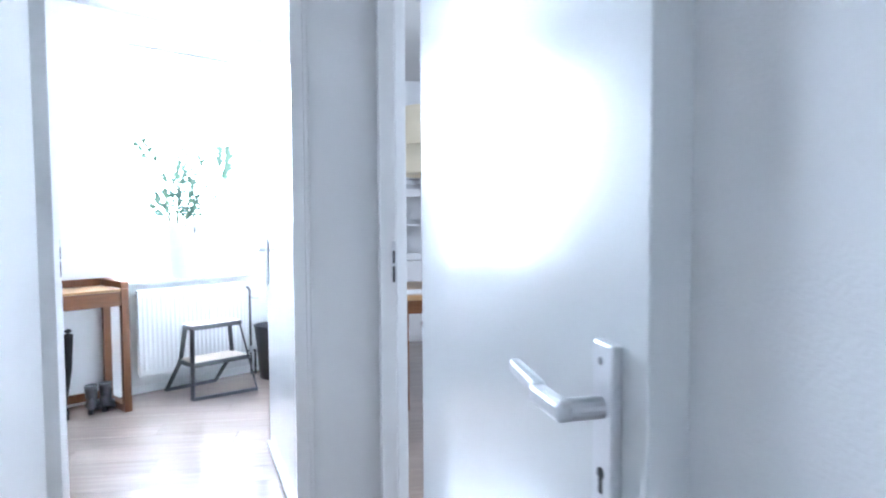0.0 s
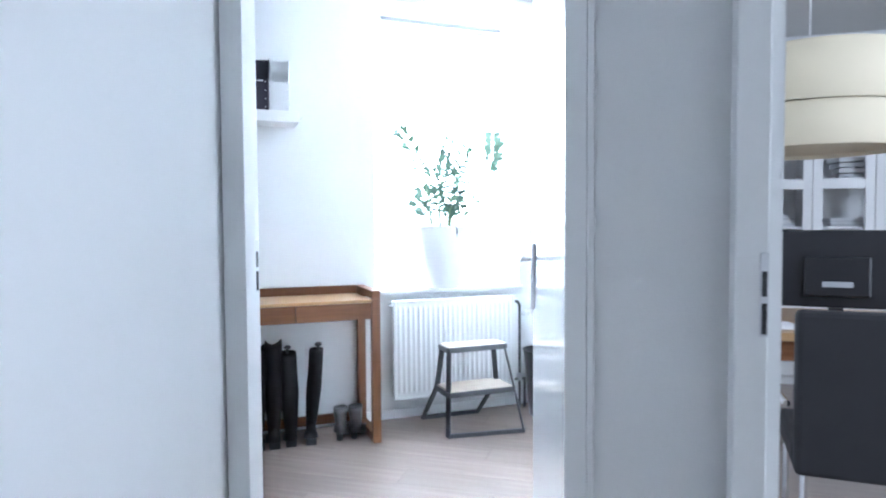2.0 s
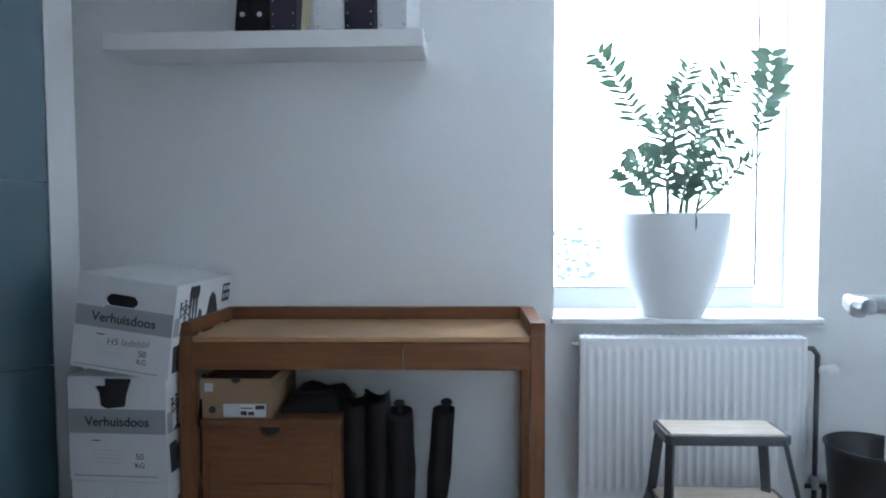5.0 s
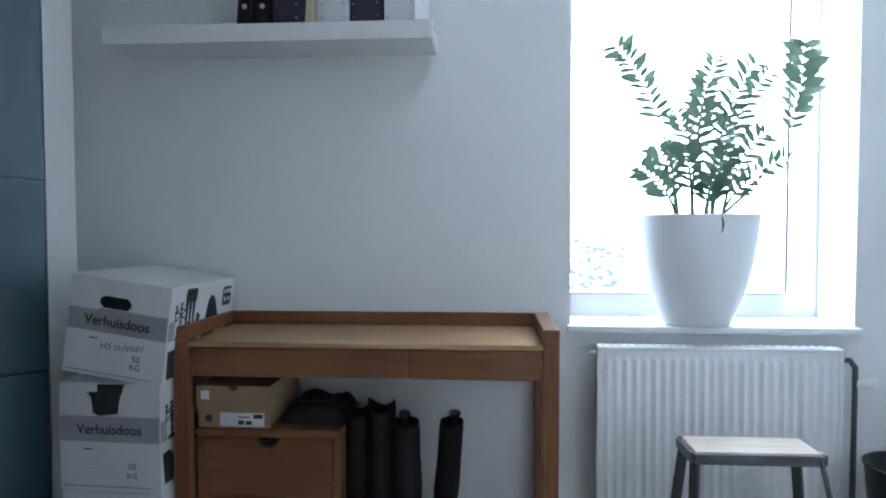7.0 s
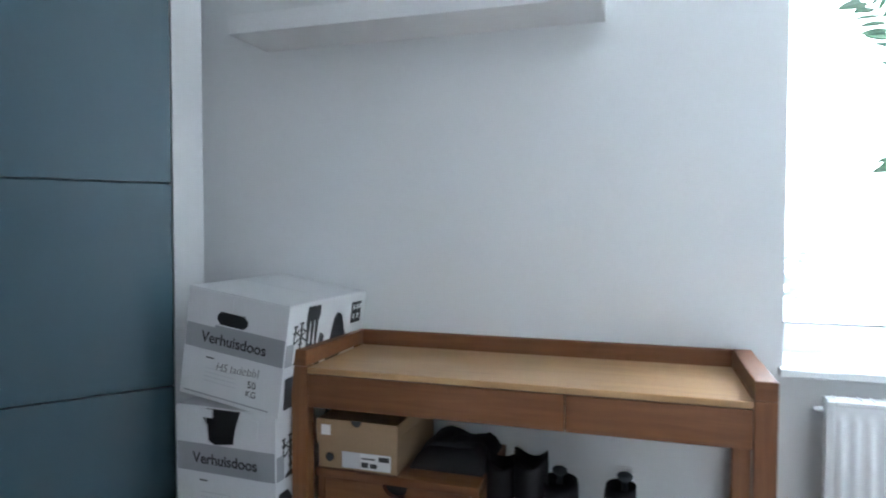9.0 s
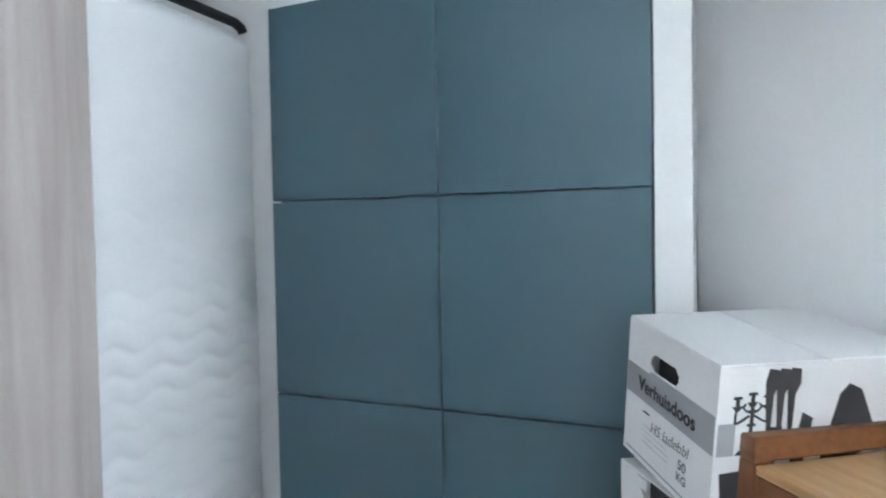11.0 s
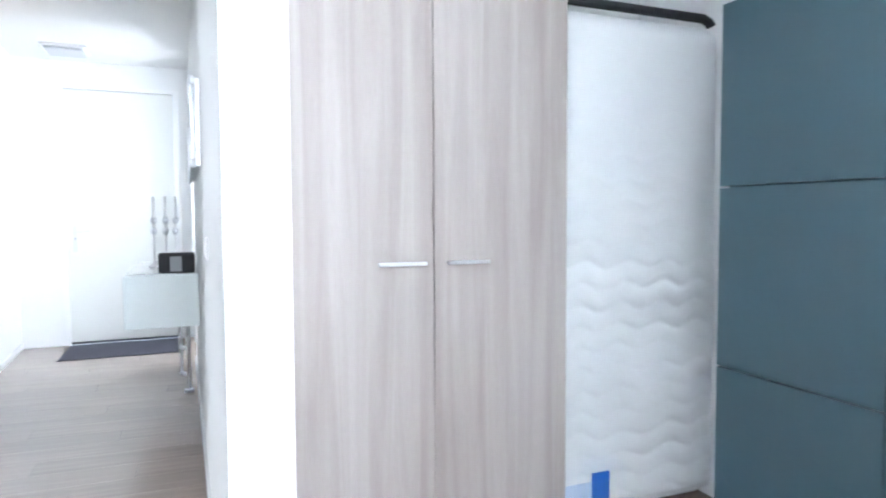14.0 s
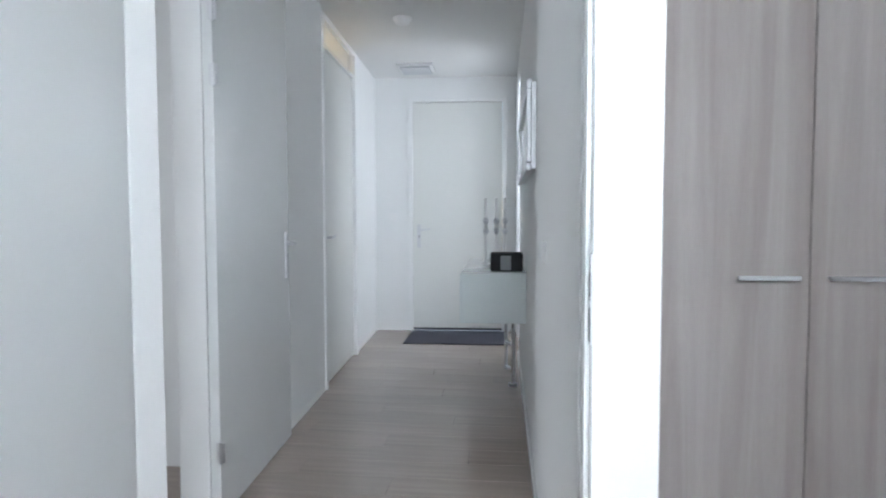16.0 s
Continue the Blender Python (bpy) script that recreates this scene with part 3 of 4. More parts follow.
    sil([(0.05 * d, 0.06 * k), (0.16 * d, 0.06 * k), (0.17 * d, 0.28 * k), (0.12 * d, 0.36 * k), (0.03 * d, 0.35 * k)])
    sil([(0.80 * d, 0.70 * k), (0.94 * d, 0.70 * k), (0.94 * d, 0.92 * k), (0.80 * d, 0.92 * k)], "printed_label")
    for zz_, xs in ((0.84, (0.815, 0.865, 0.91)), (0.745, (0.82, 0.88))):
        for x in xs:
            bm = bmesh.new()
            bm_box(bm, x * d, -0.0022, zz_ * k, x * d + 0.011, -0.0015, zz_ * k + 0.016)
            o = part("small_print", bm, M_CARD, ob)
            o.matrix_local = side
    print_bar(ob, side, 0.004, 0.46 * k, 0.085 * d, 0.66 * k, M_GREYP, "grey_band")
    return ob


BOX_TURN = 34
moving_box(pose(0.246, 0.556, 0.0, 0, 0, BOX_TURN), 0.326, 0.43, 0.334, "lowest white moving box with a grey printed band", False, False)
moving_box(pose(0.243, 0.553, 0.340, 0, 0, BOX_TURN), 0.330, 0.43, 0.332, "white moving box with a torn hand hole", False, True)
moving_box(pose(0.252, 0.560, 0.712, 0, 8.0, BOX_TURN), 0.328, 0.43, 0.30, "top white moving box with handwriting on its end", True, False)

# desk: local x = u, y = -v
desk = thing("console_desk", wpose(0.885, 0.0), "narrow warm oak console desk with raised rims and two drawers", "desk")
DW, DF, DB = 1.19, -0.402, -0.022
for x0 in (0.0, DW - 0.048):
    boxpart("leg", (x0, DF, 0, x0 + 0.048, DF + 0.04, 0.80), M_TEAKV, desk, 0.003)
    boxpart("leg", (x0, DB - 0.04, 0, x0 + 0.048, DB, 0.80), M_TEAKV, desk, 0.003)
    boxpart("runner", (x0 + 0.002, DF + 0.04, 0.0, x0 + 0.046, DB - 0.04, 0.045), M_TEAK, desk, 0.003)
    boxpart("side_rim", (x0, DF - 0.002, 0.801, x0 + 0.048, DB, 0.845), M_TEAK, desk, 0.003)
boxpart("stretcher", (0.05, DB - 0.034, 0.03, DW - 0.05, DB - 0.008, 0.085), M_TEAK, desk, 0.003)
boxpart("back_rim", (0.048, DB - 0.018, 0.792, DW - 0.048, DB, 0.845), M_TEAK, desk, 0.003)
boxpart("desktop", (0.0485, DF + 0.001, 0.782, DW - 0.0485, DB - 0.019, 0.798), M_TEAKTOP, desk, 0.002, "paler oak desk top")
for a, b in ((0.0495, 0.732), (0.735, DW - 0.0495)):
    boxpart("drawer", (a, DF + 0.003, 0.69, b, DF + 0.03, 0.779), M_TEAK, desk, 0.002)
boxpart("back_panel", (0.05, DB - 0.06, 0.69, DW - 0.05, DB - 0.045, 0.78), M_TEAK, desk, 0.002)

chest = thing("drawer_unit", wpose(0.94, 0.0), "low warm oak drawer unit on castors under the desk", "drawer unit")
boxpart("top", (0.0, -0.372, 0.492, 0.462, -0.03, 0.516), M_TEAK, chest, 0.003)
boxpart("side", (0.0, -0.36, 0.055, 0.022, -0.035, 0.491), M_TEAKV, chest, 0.002)
boxpart("side", (0.44, -0.36, 0.055, 0.462, -0.035, 0.491), M_TEAKV, chest, 0.002)
boxpart("bottom", (0.0225, -0.355, 0.055, 0.4395, -0.035, 0.075), M_TEAK, chest, 0.002)
boxpart("back", (0.0225, -0.05, 0.076, 0.4395, -0.036, 0.491), M_TEAK, chest, 0.001)
bm = bmesh.new()
n = 12
arc = [(0.231 + 0.035 * math.cos(math.pi + math.pi * i / n), 0.488 + 0.032 * math.sin(math.pi + math.pi * i / n)) for i in range(n + 1)]
bm_prism(bm, [(0.025, 0.488), (0.025, 0.30), (0.437, 0.30), (0.437, 0.488)] + arc[::-1], -0.362, -0.344)
part("drawer_front", bm, M_TEAK, chest, "drawer front with a half-round finger cut-out")
boxpart("drawer_front", (0.025, -0.362, 0.19, 0.437, -0.344, 0.297), M_TEAK, chest, 0.002)
boxpart("drawer_front", (0.025, -0.362, 0.08, 0.437, -0.344, 0.187), M_TEAK, chest, 0.002)
# thin black plate behind the cut-out paints the dark of the drawer's inside
boxpart("cutout_shade", (0.19, -0.33, 0.44, 0.27, -0.325, 0.488), M_INK, chest, 0)
for x in (0.03, 0.43):
    for y in (-0.33, -0.07):
        bm = bmesh.new()
        bm_cyl(bm, (x - 0.012, y, 0.024), (x + 0.012, y, 0.024), 0.024, 0.024, 16)
        bm_cyl(bm, (x, y, 0.04), (x, y, 0.056), 0.012, 0.012, 10)
        part("castor", bm, M_CHROME, chest, "small chrome castor")

sb = thing("shoe_box", wpose(0.945, 0.0, 0.517), "brown cardboard shoe box with a white size label", "box")
boxpart("carton", (0.0, -0.362, 0, 0.232, -0.05, 0.095), M_BROWNC, sb, 0.002)
bm = bmesh.new()
arc = [(0.116 + 0.016 * math.cos(math.pi + math.pi * i / 8), 0.135 + 0.016 * math.sin(math.pi + math.pi * i / 8)) for i in range(9)]
bm_prism(bm, [(-0.003, 0.135), (-0.003, 0.066), (0.235, 0.066), (0.235, 0.135)] + arc[::-1], -0.3665, -0.3625)
part("lid_front", bm, M_BROWNC, sb)
boxpart("lid", (-0.003, -0.362, 0.097, 0.235, -0.048, 0.135), M_BROWNC, sb, 0.002)
# black patch behind the lid's notch, painted for the shade in it
boxpart("finger_notch_shade", (0.098, -0.3635, 0.117, 0.134, -0.3622, 0.136), M_INK, sb, 0)
for n, b, mt in (("size_label", (0.125, -0.3635, 0.006, 0.215, -0.3623, 0.05), M_CARD), ("grey_label", (0.072, -0.3633, 0.006, 0.124, -0.3623, 0.05), M_LIGHTP), ("price_sticker", (0.012, -0.3678, 0.092, 0.04, -0.3666, 0.12), M_CARD)):
    boxpart(n, b, mt, sb, 0)
for x0, z0, x1, z1 in ((0.13, 0.012, 0.15, 0.026), (0.155, 0.012, 0.175, 0.024), (0.18, 0.032, 0.21, 0.045), (0.13, 0.034, 0.17, 0.038)):
    boxpart("small_print", (x0, -0.3642, z0, x1, -0.3636, z1), M_INK, sb, 0)
bm = bmesh.new()
bm_cyl(bm, (0.035, -0.3622, 0.03), (0.035, -0.3635, 0.03), 0.012, 0.012, 16)
part("round_mark", bm, M_INK, sb)


cloth_bag = thing("folded_bag", wpose(1.19, 0.0, 0.517), "folded black fabric bag lying on the drawer unit", "bag")
bm = bmesh.new()
NB = 14
rows_ = []
for j_ in range(NB + 1):
    row_ = []
    for i_ in range(NB + 1):
        a_, b_ = i_ / NB, j_ / NB
        edge_ = min(1.0, 7 * min(a_, 1 - a_, b_, 1 - b_)) ** 0.5
        row_.append(bm.verts.new((0.205 * a_, -0.30 + 0.24 * b_, 0.004 + edge_ * (0.048 + 0.016 * noise.noise((a_ * 3, b_ * 3, 2)) + 0.008 * noise.noise((a_ * 9, b_ * 9, 5))))))
    rows_.append(row_)
for ra, rb in zip(rows_, rows_[1:]):
    for i_ in range(NB):
        bm.faces.new((ra[i_], ra[i_ + 1], rb[i_ + 1], rb[i_]))
rim_ = rows_[0] + [r[-1] for r in rows_[1:]] + rows_[-1][-2::-1] + [r[0] for r in rows_[-2:0:-1]]
low_ = [bm.verts.new((v.co.x, v.co.y, 0.0)) for v in rim_]
for k_ in range(len(rim_)):
    k2 = (k_ + 1) % len(rim_)
    bm.faces.new((rim_[k2], rim_[k_], low_[k_], low_[k2]))
bm.faces.new(low_[::-1])
part("body", bm, M_LEATH, cloth_bag, "", True)
bm = bmesh.new()
bm_tube(bm, [(0.04, -0.25, 0.054), (0.07, -0.27, 0.066), (0.12, -0.275, 0.068), (0.16, -0.25, 0.055)], 0.006, 8)
part("carry_strap", bm, M_BLACK, cloth_bag)


def bm_sleeve(bm, rings, seg=16, crest=0.0):
    """A closed limb through elliptic rings (x, y, z, rx, ry)."""
    rows = [[bm.verts.new((x + rx * math.cos(6.28318 * i / seg), y + ry * math.sin(6.28318 * i / seg), z + (crest * math.cos(12.56637 * i / seg) if k >= len(rings) - 2 else 0.0))) for i in range(seg)] for k, (x, y, z, rx, ry) in enumerate(rings)]
    for a, b in zip(rows, rows[1:]):
        for i in range(seg):
            bm.faces.new((a[i], a[(i + 1) % seg], b[(i + 1) % seg], b[i]))
    bm.faces.new(rows[0][::-1])
    bm.faces.new(rows[-1])


def bm_foot(bm, length, w, h, heel=0.03):
    """Rounded foot of a shoe: toe towards -y."""
    rows = []
    for k in range(9):
        s = k / 8
        y = 0.055 - s * (length)
        ww = w * (0.8 + 0.35 * math.sin(math.pi * min(1, s * 1.15))) * (1 if s < 0.85 else 0.72)
        hh = h * (1 - 0.62 * s) if s < 0.9 else h * 0.25
        zb = heel * max(0, 1 - s * 2.2) + 0.008
        rows.append([bm.verts.new((ww * math.cos(a), y, zb + max(0, math.sin(a)) * hh + (0 if math.sin(a) > 0 else 0.004 * math.sin(a)))) for a in [6.28318 * i / 14 for i in range(14)]])
    for a, b in zip(rows, rows[1:]):
        for i in range(14):
            bm.faces.new((a[i], a[(i + 1) % 14], b[(i + 1) % 14], b[i]))
    bm.faces.new(rows[0])
    bm.faces.new(rows[-1][::-1])
    bmesh.ops.recalc_face_normals(bm, faces=bm.faces[:])


def tall_boot(u, v, h, lean, turn, knob, label, slim=1.0, crest=0.0):
    ob = thing("tall_boot", wpose(u, v, 0, turn), label, "boot", "tall black boots")
    bm = bmesh.new()
    L = lean
    bm_sleeve(bm, [(0, 0.01, 0.03, 0.036, 0.048), (0, 0.012, 0.1, 0.036, 0.046), (L * 0.2, 0.012, 0.18, 0.044, 0.05), (L * 0.5, 0.01, 0.3, 0.053, 0.062), (L * 0.75, 0.012, 0.4, 0.05, 0.06), (L * 0.95, 0.01, h - 0.02, 0.05, 0.06), (L, 0.01, h, 0.048, 0.058), (L, 0.01, h - 0.03, 0.042, 0.052)], 20, crest)
    bmesh.ops.scale(bm, vec=(slim, slim, 1), verts=bm.verts)
    part("shaft", bm, M_LEATH, ob, "black leather shaft", True)
    bm = bmesh.new()
    bm_foot(bm, 0.235, 0.036, 0.075, 0.035)
    part("foot", bm, M_LEATH, ob, "", True)
    boxpart("heel", (-0.028, 0.005, 0, 0.028, 0.056, 0.036), M_INK, ob, 0.004)
    if knob:
        bm = bmesh.new()
        bm_cyl(bm, (L, 0.01, h - 0.01), (L, 0.01, h + 0.016), 0.008, 0.008, 10)
        bmesh.ops.create_uvsphere(bm, u_segments=12, v_segments=8, radius=0.017, matrix=Matrix.Translation((L, 0.01, h + 0.024)) @ Matrix.Diagonal((1.2, 1, 0.75, 1)))
        part("shaper_knob", bm, M_INK, ob, "dark knob of a boot shaper", True)
    return ob


tall_boot(1.425, 0.24, 0.555, -0.012, 188, False, "tall black leather boot standing beside the drawer unit", 0.9, 0.014)
tall_boot(1.512, 0.245, 0.572, -0.004, 180, False, "tall black leather boot with a crumpled top", 0.92, 0.018)
tall_boot(1.603, 0.24, 0.515, 0.012, 176, True, "tall black leather boot with a shaper knob", 0.95)
tall_boot(1.712, 0.25, 0.525, -0.045, 172, True, "slim tall black leather boot with a shaper knob", 0.78)


def ankle_boot(u, v, turn):
    ob = thing("ankle_boot", wpose(u, v, 0, turn), "pewter grey leather ankle boot standing under the desk", "boot", "pewter ankle boots")
    bm = bmesh.new()
    bm_sleeve(bm, [(0, 0.01, 0.035, 0.03, 0.042), (0, 0.012, 0.09, 0.032, 0.043), (0, 0.018, 0.15, 0.036, 0.046), (0, 0.02, 0.185, 0.038, 0.048), (0, 0.02, 0.18, 0.031, 0.041)])
    part("shaft", bm, M_SILVL, ob, "", True)
    bm = bmesh.new()
    bm_foot(bm, 0.225, 0.033, 0.07, 0.045)
    part("foot", bm, M_SILVL, ob, "", True)
    boxpart("heel", (-0.014, 0.022, 0, 0.014, 0.05, 0.05), M_INK, ob, 0.004)


ankle_boot(1.885, 0.25, 146)
ankle_boot(1.972, 0.25, 140)
socket = thing("wall_socket", wpose(1.745, 0.001, 0.42), "white double wall socket under the desk", "socket")
boxpart("plate", (-0.02, -0.012, -0.06, 0.025, 0, 0.06), M_WHITE, socket, 0.004)

# shelf with magazine files
shelf = thing("wall_shelf", wpose(0.66, 0.0), "thick white floating wall shelf", "shelf")
boxpart("board", (-0.10, -0.212, 1.768, 1.016, -0.001, 1.828), M_WHITE, shelf, 0.002)
boxpart("end_cap", (1.0163, -0.212, 1.768, 1.02, -0.001, 1.828), M_WHITE, shelf, 0.001)
hook = thing("cable_hook", wpose(1.6805, 0.17, 1.80), "thin wire hook on the end of the shelf", "hook")
bm = bmesh.new()
bm_tube(bm, [(0, 0, 0.02), (0.004, 0, 0.0), (0.012, 0, -0.008), (0.02, 0, 0.0), (0.022, 0, 0.006)], 0.0012, 6)
part("wire", bm, M_CHROME, hook)


def magazine_file(u, w, mtl, label, tall=0.305, low=0.158, studs=True, deep=0.19):
    ob = thing("magazine_file", WF @ pose(u, -0.205, 1.8285, 0, 0, -9) @ pose(0, 0.205, 0), label, "magazine file", "files on the shelf")
    y0, y1 = -0.205, -0.205 + deep
    prof = [(y0, 0), (y1, 0), (y1, tall), (y0 + 0.15, tall), (y0, low)]
    for nme, x in (("side", 0.0), ("side", w - 0.003)):
        bm = bmesh.new()
        bm_prism(bm, prof, x, x + 0.003)
        bmesh.ops.transform(bm, matrix=Matrix(((0, 1, 0, 0), (1, 0, 0, 0), (0, 0, 1, 0), (0, 0, 0, 1))), verts=bm.verts)
        bmesh.ops.recalc_face_normals(bm, faces=bm.faces[:])
        part(nme, bm, mtl, ob)
    boxpart("front", (0.003, y0, 0, w - 0.003, y0 + 0.003, low), mtl, ob, 0)
    boxpart("back", (0.003, y1 - 0.003, 0, w - 0.003, y1, tall), mtl, ob, 0)
    boxpart("label_slot", (w * 0.25, y0 - 0.0022, low * 0.98 - 0.006, w * 0.78, y0 - 0.0003, low * 0.98), M_LIGHTP, ob, 0)
    if studs:
        for x in (w * 0.12, w * 0.88):
            for z in (0.012, 0.055, 0.1, 0.145):
                bm = bmesh.new()
                bm_cyl(bm, (x, y0 - 0.0022, z), (x, y0, z), 0.0034, 0.0034, 8)
                part("stud", bm, M_CHROME, ob)
    return ob


magazine_file(1.150, 0.096, M_NAVY, "dark aubergine magazine file with studs")
magazine_file(1.304, 0.1, M_CARD, "white magazine file with studs")
magazine_file(1.408, 0.108, M_NAVY, "dark aubergine magazine file with studs")
magazine_file(1.522, 0.104, M_CARD, "white magazine file with studs")
for u, hgt in ((1.022, 0.30), (1.082, 0.315)):
    binder = thing("ring_binder", WF @ pose(u, 0, 1.8285) @ Matrix.Rotation(radians(5), 4, "Y"), "black ring binder leaning against the files", "binder", "files on the shelf")
    bm = bmesh.new()
    bm_prism(bm, [(0.0, 0.0), (0.05, 0.0), (0.05, hgt * 0.93), (0.036, hgt), (0.018, hgt * 0.97), (0.0, hgt * 0.86)], -0.2, -0.03)
    bmesh.ops.bevel(bm, geom=bm.edges[:], offset=0.002, segments=1, affect="EDGES")
    part("cover", bm, M_LEATH, binder)
    boxpart("spine_label", (0.012, -0.2024, hgt * 0.6, 0.038, -0.2004, hgt * 0.78), M_LIGHTP, binder, 0)
    bm = bmesh.new()
    bm_cyl(bm, (0.025, -0.2035, 0.06), (0.025, -0.2004, 0.06), 0.009, 0.009, 14)
    part("finger_ring", bm, M_CHROME, binder)
papers = thing("paper_stack", WF @ pose(1.252, 0, 1.8285) @ Matrix.Rotation(radians(4), 4, "Y"), "tall cream folders standing between the files", "folder", "files on the shelf")
for k, (a, b, hgt) in enumerate(((0.0, 0.017, 0.375), (0.0175, 0.030, 0.37), (0.0305, 0.036, 0.345), (0.0365, 0.042, 0.36))):
    boxpart("folder", (a, -0.19 + 0.004 * k, 0, b, -0.04, hgt), M_CREAMP if k < 2 else M_CARD, papers, 0.001)

# radiator
rad = thing("radiator", wpose(2.235, 0.0), "white ribbed panel radiator below the window", "radiator")
RW = 0.815
bm = bmesh.new()
pts = []
nr = 24
for i in range(nr * 8 + 1):
    x = 0.02 + (RW - 0.04) * i / (nr * 8)
    c = 0.5 - 0.5 * math.cos(6.28318 * i / 8)
    pts.append((x, -0.112 - 0.007 * max(0.0, c - 0.25) / 0.75))
prof = []
zz = [0.155, 0.165, 0.185, 0.195, 0.69, 0.70, 0.72, 0.73]
ks = [0, 0, 0, 1, 1, 0, 0, 0]
rows = []
for z, k in zip(zz, ks):
    rows.append([bm.verts.new((x, -0.112 + (y + 0.112) * k, z)) for x, y in pts])
for a, b in zip(rows, rows[1:]):
    for i in range(len(a) - 1):
        bm.faces.new((a[i], a[i + 1], b[i + 1], b[i]))
part("front_panel", bm, M_RAD, rad, "", True)
boxpart("panel_edge", (0.0, -0.112, 0.14, 0.02, -0.1, 0.742), M_RAD, rad, 0.004)
boxpart("panel_edge", (RW - 0.02, -0.112, 0.14, RW, -0.1, 0.742), M_RAD, rad, 0.004)
boxpart("panel_edge", (0.02, -0.112, 0.14, RW - 0.02, -0.1, 0.156), M_RAD, rad, 0.003)
boxpart("panel_edge", (0.02, -0.112, 0.729, RW - 0.02, -0.1, 0.742), M_RAD, rad, 0.003)
boxpart("rear_panel", (0.01, -0.06, 0.15, RW - 0.01, -0.045, 0.735), M_RAD, rad, 0.004)
bm = bmesh.new()
for i in range(28):
    x = 0.025 + i * (RW - 0.05) / 27
    bm_box(bm, x - 0.001, -0.1, 0.743, x + 0.001, -0.06, 0.747)
bm_box(bm, 0.005, -0.1, 0.72, RW - 0.005, -0.06, 0.743)
part("top_grille", bm, M_RAD, rad)
for x in (0.12, RW - 0.12):
    boxpart("bracket", (x, -0.045, 0.2, x + 0.03, -0.001, 0.7), M_RAD, rad, 0.002)
bm = bmesh.new()
bm_cyl(bm, (0.0, -0.085, 0.715), (-0.022, -0.085, 0.715), 0.008, 0.006, 10)
part("bleed_valve", bm, M_CHROME, rad)
bm = bmesh.new()
bm_tube(bm, [(RW, -0.085, 0.70), (RW + 0.03, -0.085, 0.70), (RW + 0.048, -0.085, 0.675), (RW + 0.048, -0.085, 0.0)], 0.009, 10)
part("pipe", bm, M_IRON, rad, "dark metal supply pipe")
bm = bmesh.new()
bm_cyl(bm, (RW + 0.05, -0.085, 0.62), (RW + 0.11, -0.085, 0.62), 0.014, 0.02, 16)
bmesh.ops.create_uvsphere(bm, u_segments=14, v_segments=8, radius=0.021, matrix=Matrix.Translation((RW + 0.108, -0.085, 0.62)))
part("valve_knob", bm, M_WHITE, rad, "white thermostat knob", True)
bm = bmesh.new()
bm_cyl(bm, (RW + 0.048, -0.085, 0.18), (RW + 0.048, -0.085, 0.23), 0.016, 0.016, 12)
bm_cyl(bm, (RW + 0.03, -0.085, 0.21), (RW + 0.085, -0.085, 0.21), 0.011, 0.011, 12)
part("pipe_fitting", bm, M_STEEL, rad)
bm = bmesh.new()
bm_tube(bm, [(RW, -0.085, 0.19), (RW + 0.085, -0.085, 0.19), (RW + 0.085, -0.085, 0.0)], 0.009, 10)
part("pipe", bm, M_IRON, rad)

# step stool
st = thing("step_stool", WF, "dark steel step stool with two birch boards", "step stool")


def bar(name, p0, p1, w=0.03, t=0.012):
    p0, p1 = Vector(p0), Vector(p1)
    bm = bmesh.new()
    d = p1 - p0
    bm_box(bm, -w / 2, -t / 2, -d.length / 2 - 0.004, w / 2, t / 2, d.length / 2 + 0.004, 0.002)
    q = d.to_track_quat("Z", "Y")
    bmesh.ops.transform(bm, matrix=Matrix.Translation((p0 + p1) / 2) @ q.to_matrix().to_4x4(), verts=bm.verts)
    return part(name, bm, M_IRON, st)


bar("leg", (2.448, -0.478, 0.505), (2.438, -0.484, 0.012))
bar("leg", (2.785, -0.492, 0.505), (2.884, -0.545, 0.012))
bar("foot_bar", (2.44, -0.484, 0.014), (2.884, -0.545, 0.014), 0.02, 0.024)
bar("leg", (2.445, -0.29, 0.25), (2.42, -0.10, 0.012))
bar("leg", (2.82, -0.31, 0.25), (2.79, -0.10, 0.012))
bar("foot_bar", (2.42, -0.10, 0.014), (2.79, -0.10, 0.014), 0.02, 0.024)
bar("leg", (2.452, -0.365, 0.505), (2.445, -0.29, 0.25))
bar("leg", (2.775, -0.365, 0.505), (2.82, -0.31, 0.25))
for nm, z, x1, ya, yb in (("top", 0.508, 2.79, -0.49, -0.355), ("step", 0.255, 2.84, -0.495, -0.28)):
    bm = bmesh.new()
    bm_box(bm, 2.445, ya, z, x1, yb, z + 0.012, 0.003)
    part(nm + "_board", bm, M_BIRCH, st, "pale birch tread")
    bm = bmesh.new()
    for b in ((2.44, ya - 0.012, z - 0.022, x1 + 0.004, ya, z + 0.008), (2.44, yb, z - 0.022, x1 + 0.004, yb + 0.012, z + 0.008), (2.43, ya, z - 0.022, 2.44, yb, z + 0.008), (x1 + 0.004, ya, z - 0.022, x1 + 0.016, yb, z + 0.008)):
        bm_box(bm, *b, 0.002)
    part(nm + "_frame", bm, M_IRON, st)

# black bin
bin_ = thing("waste_bin", wpose(3.17, 0.29), "black glossy waste bin beside the radiator", "bin")
bm = bmesh.new()
bm_lathe(bm, [(0.0, 0.004), (0.095, 0.0), (0.1, 0.01), (0.135, 0.40), (0.142, 0.415), (0.136, 0.418), (0.128, 0.40), (0.095, 0.02), (0.0, 0.02)], 32)
